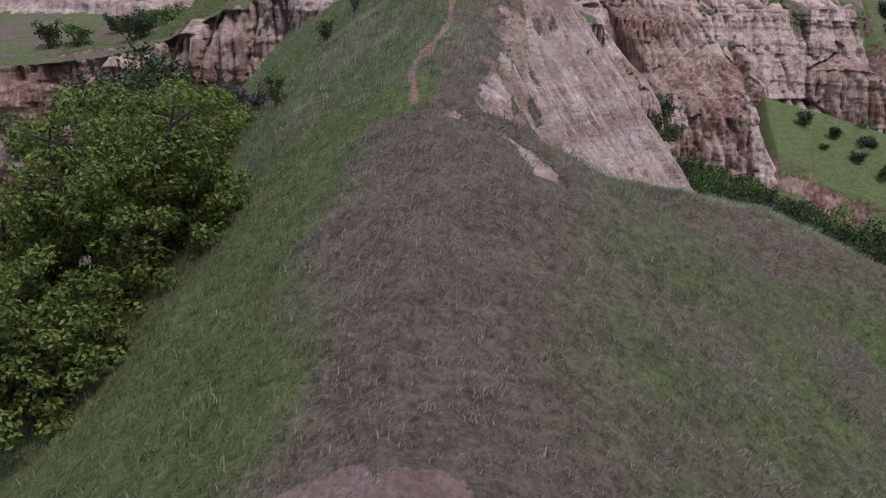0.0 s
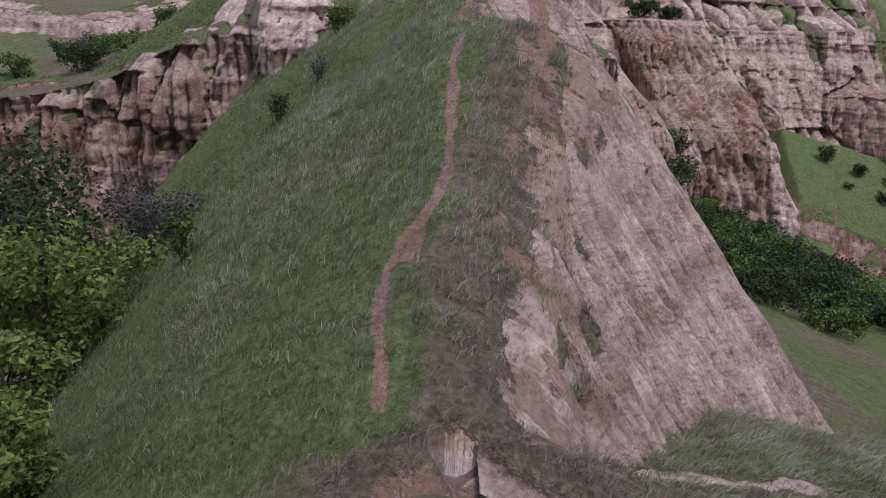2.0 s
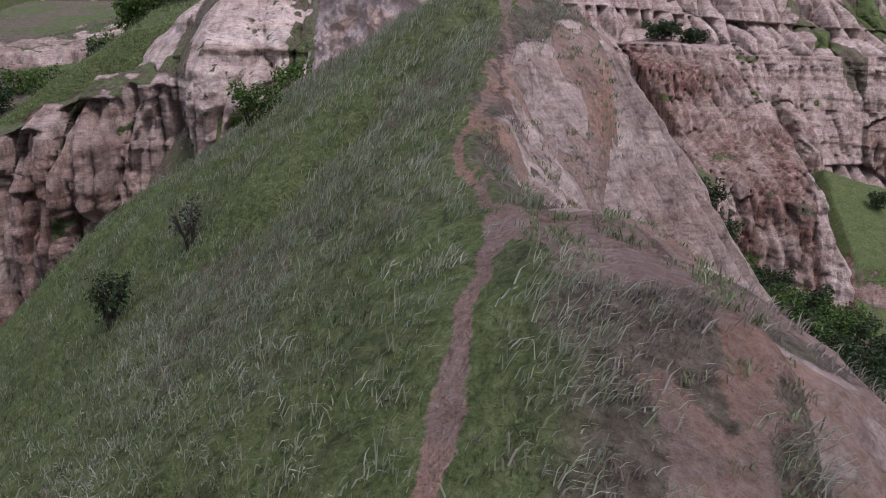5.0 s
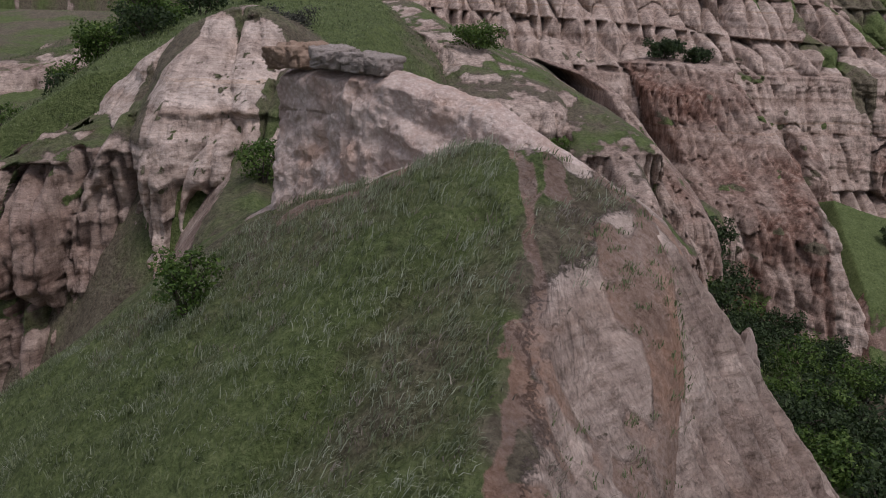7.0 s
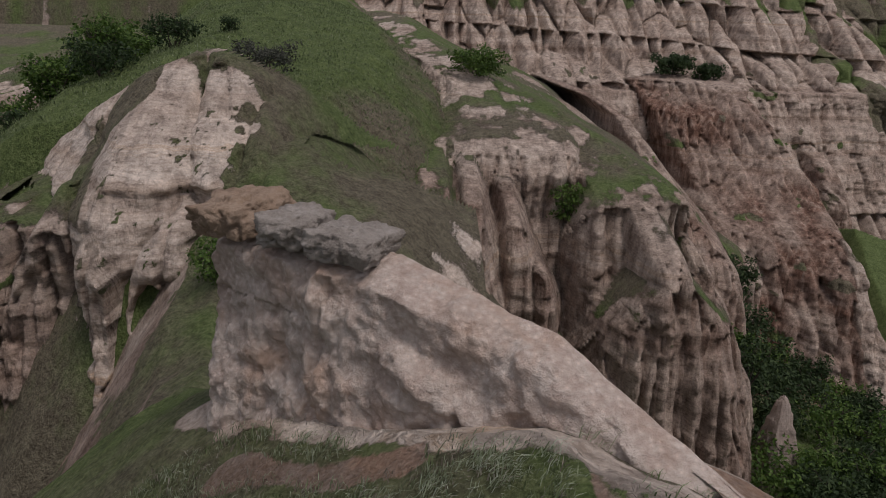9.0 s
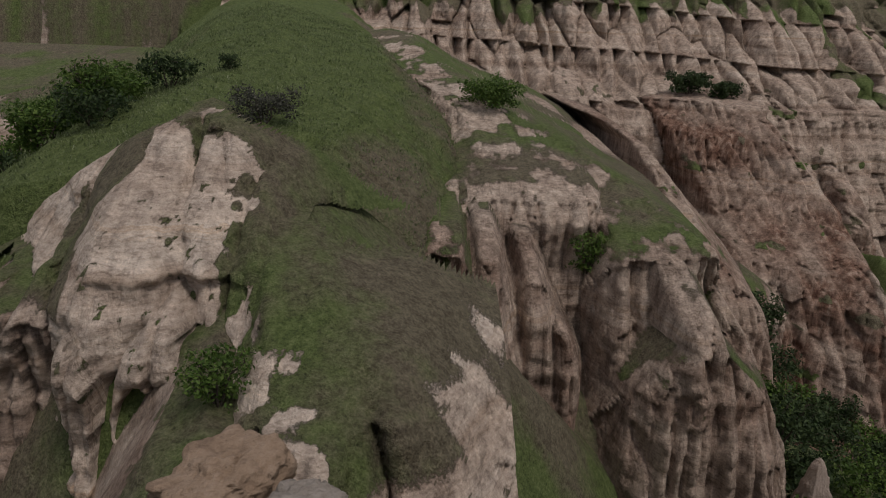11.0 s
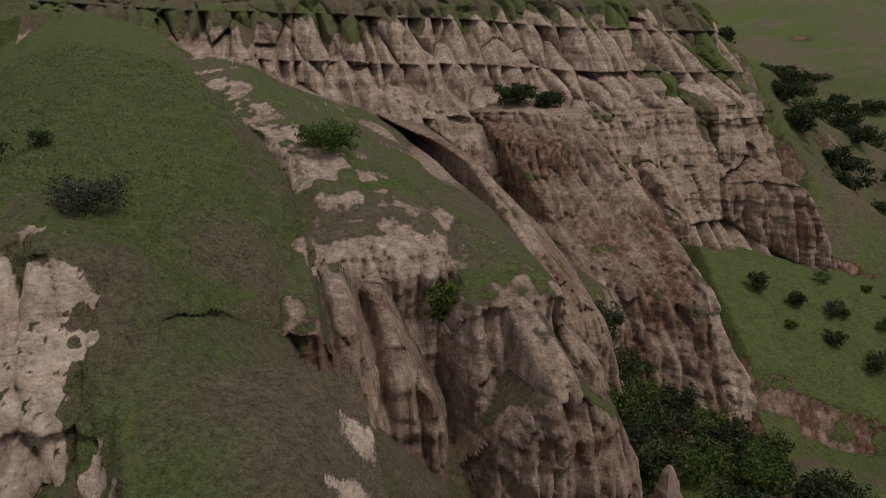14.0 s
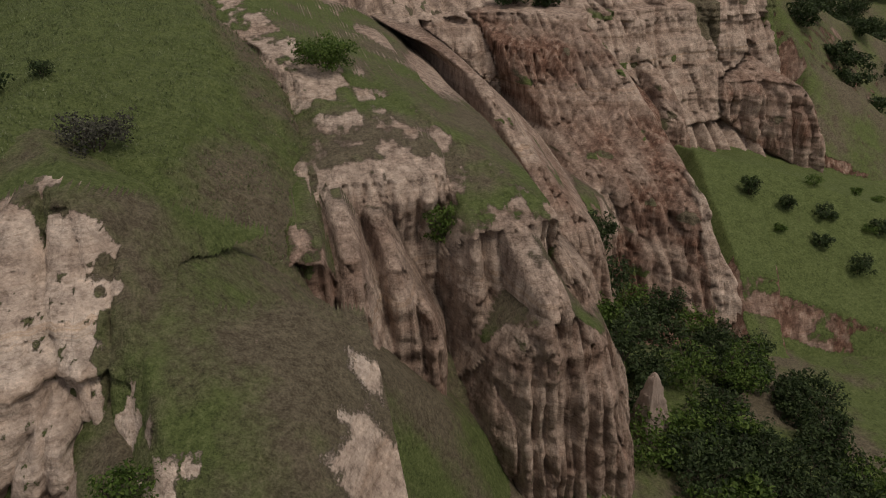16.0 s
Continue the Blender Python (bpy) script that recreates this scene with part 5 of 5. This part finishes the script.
# ---- grass ----
def blades(spots, heights, per, width, lean, seed, spread=0.10):
    """Bent grass blades round each spot: arrays of points and triangles."""
    rng = np.random.default_rng(seed)
    n = len(spots) * per
    base = np.repeat(spots, per, axis=0) + np.c_[rng.normal(0, spread, (n, 2)), np.full(n, -0.03)]
    h = np.repeat(heights, per) * rng.uniform(0.55, 1.15, n)
    a = rng.uniform(0, 2 * math.pi, n)
    out = rng.uniform(0.15, 0.75, n) * h
    tip = np.c_[np.cos(a) * out + lean[0] * h, np.sin(a) * out + lean[1] * h, h * rng.uniform(0.55, 1.0, n)]
    mid = tip * np.array([0.36, 0.36, 0.68])
    b = rng.uniform(0, math.pi, n)
    w = np.c_[np.cos(b), np.sin(b), np.zeros(n)] * (width * rng.uniform(0.6, 1.3, n))[:, None]
    co = np.stack([base - w, base + w, base + mid - w * 0.7, base + mid + w * 0.7, base + tip], 1).reshape(-1, 3)
    k = np.arange(n)[:, None] * 5
    tris = np.stack([k + [0, 1, 3], k + [0, 3, 2], k + [2, 3, 4]], 1).reshape(-1, 3)
    return co, tris


DRY = island_material("dry_grass", [(0.1, (0.10, 0.085, 0.062)), (0.35, (0.20, 0.172, 0.13)), (0.6, (0.29, 0.258, 0.20)), (0.92, (0.42, 0.385, 0.31))], 0.8, 0.25)
FEATHER = island_material("feather_grass", [(0.1, (0.10, 0.125, 0.06)), (0.35, (0.21, 0.245, 0.135)), (0.65, (0.36, 0.40, 0.26)), (0.95, (0.60, 0.63, 0.50))], 0.75, 0.3)
GREEN = island_material("green_grass", [(0.1, (0.062, 0.085, 0.035)), (0.45, (0.135, 0.17, 0.075)), (0.75, (0.225, 0.265, 0.135)), (0.95, (0.35, 0.385, 0.24))], 0.75, 0.3)


def scatter(count, x0, x1, y0, y1, seed):
    rng = np.random.default_rng(seed)
    x, y = rng.uniform(x0, x1, count), rng.uniform(y0, y1, count)
    return x, y, rng


def meadow_grass(name, label, count, box, mat, keep, height, per, width, lean, seed, spread=0.10):
    x, y, rng = scatter(count, *box, seed)
    ok = keep(x, y, rng)
    x, y = x[ok], y[ok]
    spots = np.c_[x, y, ground_z(x, y)]
    hs = height * rng.uniform(0.6, 1.25, len(x))
    co, tris = blades(spots, hs, per, width, lean, seed + 1, spread)
    return tagged(mesh_object(name, co, tris, mat), label, "grass", kind="stuff")


def chance(x, y, rng, lush, span):
    """Where growth holds and bare soil leaves room; lush from span[0] to span[1]."""
    grow, soil, wet = sampled(GROW, x, y), sampled(SOIL, x, y), sampled(LUSH, x, y)
    fits = np.clip(1.2 - np.abs(wet - lush) / span, 0.0, 1)
    return (rng.random(len(x)) < grow * fits * (1 - soil) ** 1.5 * (1 - 0.93 * sampled(TRAIL_SIDE, x, y))) & np.isin(sampled(TOP, x, y), [NAMES.index(n) - 1 for n in ("ridge_foot", "ridge", "ridge_end", "shoulder")])


NEAR = (-13, 14, 3, 58)
meadow_grass("dry_grass", "short dry greyish brown grass on the ridge", 30000, NEAR, DRY, lambda x, y, r: chance(x, y, r, 0.1, 0.5), 0.20, 11, 0.010, (0.35, -0.35), 11)
meadow_grass("feather_grass", "pale grey-green feather grass bending downhill", 30000, NEAR, FEATHER,
             lambda x, y, r: chance(x, y, r, 0.4, 0.45) & (y > 24), 0.32, 13, 0.008, (0.4, -0.6), 21)
meadow_grass("green_grass", "fresh green grass on the slope", 24000, NEAR, GREEN, lambda x, y, r: chance(x, y, r, 0.95, 0.5), 0.22, 9, 0.011, (0.2, -0.2), 31)
meadow_grass("soil_tufts", "scattered green tufts on bare soil", 1500, (0.5, 6.5, 22, 56), GREEN,
             lambda x, y, r: (sampled(SOIL, x, y) > 0.25) & (sampled(TRAIL, x, y) < 0.2) & (sampled(OFF, x, y) > -4.2), 0.16, 22, 0.010, (0.0, -0.1), 41, 0.09)
rng = np.random.default_rng(61)
ok = np.flatnonzero((BRINK[3].ravel() > 0.3) & (rng.random(BRINK[3].size) < 0.10))
co, tris = blades(np.stack([BRINK[k].ravel()[ok] for k in range(3)], -1), 0.2 * rng.uniform(0.5, 1.2, len(ok)), 9, 0.010, (0.3, -0.3), 62, 0.07)
tagged(mesh_object("brink_grass", co, tris, DRY), "dry brown tufts along the cliff's brink", "grass", kind="stuff")
meadow_grass("hill_tufts", "small dark tufts over the green hillside", 15000, (-45, 6, 70, 150), GREEN,
             lambda x, y, r: (sampled(GROW, x, y) > 0.5) & np.isin(sampled(TOP, x, y), [NAMES.index(n) - 1 for n in ( "left_cliff", "left_cliff_back", "hillside")]), 0.26, 5, 0.04, (0.1, -0.3), 51, 0.25)


# ---- trees and bushes ----
def tube(path, radii, sides=6):
    """A bent, tapered branch: points and quads."""
    path, co = [Vector(p) for p in path], []
    for k, p in enumerate(path):
        way = (path[min(k + 1, len(path) - 1)] - path[max(k - 1, 0)]).normalized()
        a = way.orthogonal().normalized()
        b = way.cross(a)
        co += [tuple(p + (a * math.cos(t) + b * math.sin(t)) * radii[k]) for t in [2 * math.pi * i / sides for i in range(sides)]]
    quads = [(k * sides + i, k * sides + (i + 1) % sides, (k + 1) * sides + (i + 1) % sides, (k + 1) * sides + i) for k in range(len(path) - 1) for i in range(sides)]
    return co, quads


def leaves(centres, radii, count, size, seed, flat=0.75):
    """Small bent leaf sprays about the clump centres, denser towards their outsides."""
    rng = np.random.default_rng(seed)
    pick = rng.choice(len(centres), count, p=radii ** 2 / np.sum(radii ** 2))
    d = rng.normal(size=(count, 3))
    d /= np.linalg.norm(d, axis=1)[:, None]
    r = rng.uniform(0.35, 1.0, count) ** 0.6
    c = centres[pick] + d * (radii[pick] * r)[:, None] * np.array([1, 1, flat])
    n = d + rng.normal(0, 0.7, (count, 3)) + np.array([0, 0, 0.5])
    n /= np.linalg.norm(n, axis=1)[:, None]
    a = np.cross(n, rng.normal(size=(count, 3)))
    a /= np.linalg.norm(a, axis=1)[:, None]
    b = np.cross(n, a)
    s = (size * rng.uniform(0.55, 1.35, count))[:, None]
    co = np.stack([c - a * s, c - b * s * 0.55 + n * s * 0.15, c + a * s, c + b * s * 0.55 + n * s * 0.15], 1).reshape(-1, 3)
    k = np.arange(count)[:, None] * 4
    return co, (k + [0, 1, 2, 3]).reshape(-1, 4)


LEAF = {
    "oak": island_material("oak_leaves", [(0.1, (0.03, 0.05, 0.01)), (0.4, (0.085, 0.13, 0.024)), (0.7, (0.15, 0.20, 0.042)), (0.95, (0.22, 0.265, 0.07))], 0.6, 0.4),
    "dark": island_material("dark_leaves", [(0.1, (0.012, 0.022, 0.008)), (0.5, (0.03, 0.052, 0.018)), (0.9, (0.065, 0.095, 0.035))], 0.65, 0.3),
    "fresh": island_material("fresh_leaves", [(0.1, (0.025, 0.05, 0.01)), (0.5, (0.06, 0.11, 0.02)), (0.9, (0.13, 0.19, 0.045))], 0.6, 0.35),
    "grey": island_material("grey_twigs", [(0.1, (0.03, 0.03, 0.024)), (0.5, (0.06, 0.062, 0.048)), (0.9, (0.10, 0.10, 0.08))], 0.8, 0.15),
}


def plant(name, x, y, width, height, leaf, count, size, seed, label, category="bush", group="", bare=0.03, stems=5, sink=0.0, clumps=40, clump=(0.09, 0.2)):
    """A tree or bush: tapered stems with limbs, and a crown of many small leaves in uneven clumps."""
    rng = np.random.default_rng(seed)
    z = stand_z(x, y, 4.0) - sink
    root = tagged(new(name), label, category, group)
    root.location = (x, y, z)
    root.empty_display_size = 0.2
    co, quads = [], []
    tips = []
    for k in range(stems):
        a = 2 * math.pi * (k + rng.uniform(0, 0.6)) / stems
        reach, top = width * rng.uniform(0.2, 0.42), height * rng.uniform(0.6, 0.92)
        foot = np.array([math.cos(a), math.sin(a), 0]) * width * 0.03
        end = np.array([math.cos(a) * reach, math.sin(a) * reach, top])
        mids = [foot + (end - foot) * f + rng.normal(0, 0.04 * width, 3) * [1, 1, 0.4] for f in (0.3, 0.55, 0.8)]
        path = [foot - [0, 0, 0.25], *mids, end]
        r0 = 0.022 * height + 0.012
        c, q = tube(path, [r0, r0 * 0.8, r0 * 0.6, r0 * 0.4, r0 * 0.15])
        quads += [tuple(i + len(co) for i in f) for f in q]
        co += c
        tips += [end, mids[2], mids[1]]
        for j in range(4):
            p = mids[1] + (end - mids[1]) * rng.uniform(0, 0.8)
            b = a + rng.normal(0, 1.1)
            e = p + np.array([math.cos(b) * width * 0.2, math.sin(b) * width * 0.2, height * rng.uniform(0.02, 0.18)])
            c, q = tube([p, (p + e) / 2 + rng.normal(0, 0.03 * width, 3), e], [r0 * 0.35, r0 * 0.25, r0 * 0.08], 4)
            quads += [tuple(i + len(co) for i in f) for f in q]
            co += c
            tips.append(e)
    mesh_object("trunk", co, quads, BARK, root, True)
    n = clumps
    a, r = rng.uniform(0, 2 * math.pi, n), np.sqrt(rng.uniform(0, 1, n)) * width * 0.42
    zz = height * (bare + (0.9 - bare) * rng.uniform(0, 1, n) * (1 - 0.55 * (r / (width * 0.5)) ** 2))
    extra = np.c_[np.cos(a) * r, np.sin(a) * r, zz]
    centres = np.r_[np.array(tips), extra]
    radii = rng.uniform(*clump, len(centres)) * (width + height) * 0.5
    lc, lq = leaves(centres, radii, count, size, seed + 1)
    keep = lc.reshape(-1, 4, 3)[:, :, 2].min(1) > 0.02
    lq = lq[keep]
    mesh_object("crown" if category == "tree" else "foliage", lc, lq, LEAF[leaf], root)
    return root


OAK = dict(category="tree", clumps=190, clump=(0.045, 0.1))
plant("tree", -8.7, 20.4, 6.8, 6.0, "oak", 44000, 0.075, 101, "spreading green oak on the grassy slope", bare=0.05, stems=7, **OAK)
plant("tree", -12.8, 20.0, 6.4, 8.2, "oak", 30000, 0.085, 121, "tall green oak on the steep slope", bare=0.1, stems=6, **OAK)
plant("tree", -9.6, 16.4, 4.8, 4.6, "oak", 26000, 0.075, 122, "low green oak with branches near the ground", bare=0.02, stems=6, **OAK)
plant("tree", -9.2, 25.2, 4.8, 4.8, "oak", 24000, 0.075, 102, "bright green young oak on the slope", bare=0.05, stems=5, **OAK)
plant("tree", -15.5, 40.5, 7.0, 9.5, "dark", 7000, 0.14, 103, "dark green tree in the ravine", "tree", bare=0.15)
plant("tree", -12.5, 35.5, 6.0, 7.0, "oak", 6000, 0.12, 104, "yellowish green tree in the ravine", "tree", bare=0.1)
plant("tree", -19.5, 46.0, 8.0, 12.0, "dark", 6000, 0.16, 105, "dark green tree in the ravine", "tree", bare=0.15)
plant("bush", -12.0, 44.0, 4.0, 3.4, "grey", 2600, 0.09, 106, "greyish half-bare bush at the slope's edge")
plant("bush", -10.4, 40.8, 3.0, 2.2, "grey", 2200, 0.08, 107, "greyish half-bare bush at the slope's edge")
plant("sapling", -7.3, 33.7, 0.9, 1.7, "fresh", 500, 0.07, 108, "small slender green sapling on the slope", "tree", stems=3)
plant("bush", -5.3, 54.4, 1.5, 1.7, "fresh", 1800, 0.06, 109, "dense fresh green bush on the slope")
plant("bush", -5.4, 47.6, 0.9, 1.3, "grey", 260, 0.05, 110, "nearly leafless dark thorn bush on grass", bare=0.3, stems=7)
plant("bush", -7.1, 47.0, 1.0, 1.5, "dark", 650, 0.055, 111, "dark thorn bush with few green leaves", bare=0.2, stems=7)
plant("bush", -7.4, 73.2, 2.4, 2.2, "fresh", 1500, 0.09, 112, "green bush on the cliff ledge")
plant("bush", 5.6, 121.5, 6.0, 3.2, "fresh", 3600, 0.14, 113, "fresh green round bush on a rock spur")
plant("bush", 38.5, 164, 7.0, 3.0, "dark", 3000, 0.2, 114, "wide dark green bush on a cliff top")
plant("bush", 43.5, 163, 5.0, 2.6, "dark", 2000, 0.2, 115, "dark green bush on a cliff top")
plant("bush", -10.6, 98.0, 4.6, 2.2, "grey", 2600, 0.10, 116, "rounded grey-green bush on the hillside")
plant("bush", -14.9, 108.0, 1.8, 1.2, "dark", 700, 0.09, 117, "small dark bush on the hillside")
plant("bush", 11.3, 101.5, 2.6, 3.0, "fresh", 1500, 0.12, 118, "green bush in a narrow gully")
rng = np.random.default_rng(5)
for k in range(7):
    plant("bush", 62 + 26 * rng.random(), 124 + 12 * rng.random(), 1.2 + 1.4 * rng.random(), 0.8 + 0.7 * rng.random(), "fresh", 500, 0.12, 500 + k, "low green bush on the meadow slope", group="meadow bushes")
for k in range(15):
    x, y = -33 + 14 * rng.random(), 97 + 14 * rng.random()
    plant("bush", x, y, 3 + 2 * rng.random(), 2.4 + 1.6 * rng.random(), "fresh" if k % 3 else "dark", 1300, 0.15, 200 + k, "green bush on the slope beside the dome", group="bushes beside the dome")
for k in range(85):
    t = rng.random()
    x, y = 23 + 28 * t + rng.normal(0, 3.0), 122 - 42 * rng.random() + rng.normal(0, 2)
    if stand_z(x, y) < 37.5:
        plant("bush", x, y, 3.5 + 3 * rng.random(), 2.2 + 2.4 * rng.random(), "dark" if k % 4 else "fresh", 1300, 0.19, 230 + k, "dense dark green bush on the valley floor", group="valley bushes")
for k, (x, y) in enumerate([(70.9, 122), (66.7, 132), (71.3, 130), (62, 134), (78, 127), (68, 126)]):
    plant("bush", x, y, 2.2 + 1.6 * rng.random(), 1.6 + rng.random(), "dark", 800, 0.16, 300 + k, "dark bush on the bright meadow", group="meadow bushes")
for k in range(75):
    x, y = 98 + 90 * rng.random(), 172 + 120 * rng.random()
    plant("bush", x, y, 6 + 5 * rng.random(), 2.6 + 2 * rng.random(), "dark", 1300, 0.32, 400 + k, "dark bush on the distant slope", group="distant bushes")
for k in range(8):
    x, y = -34 + 8 * rng.random() - 3.0 * k, 93 + 12 * rng.random()
    plant("bush", x, y, 3 + 2 * rng.random(), 2.2 + 1.6 * rng.random(), "dark" if k % 2 else "fresh", 1000, 0.16, 340 + k, "bush on the ledge above the cliff", group="ledge bushes")
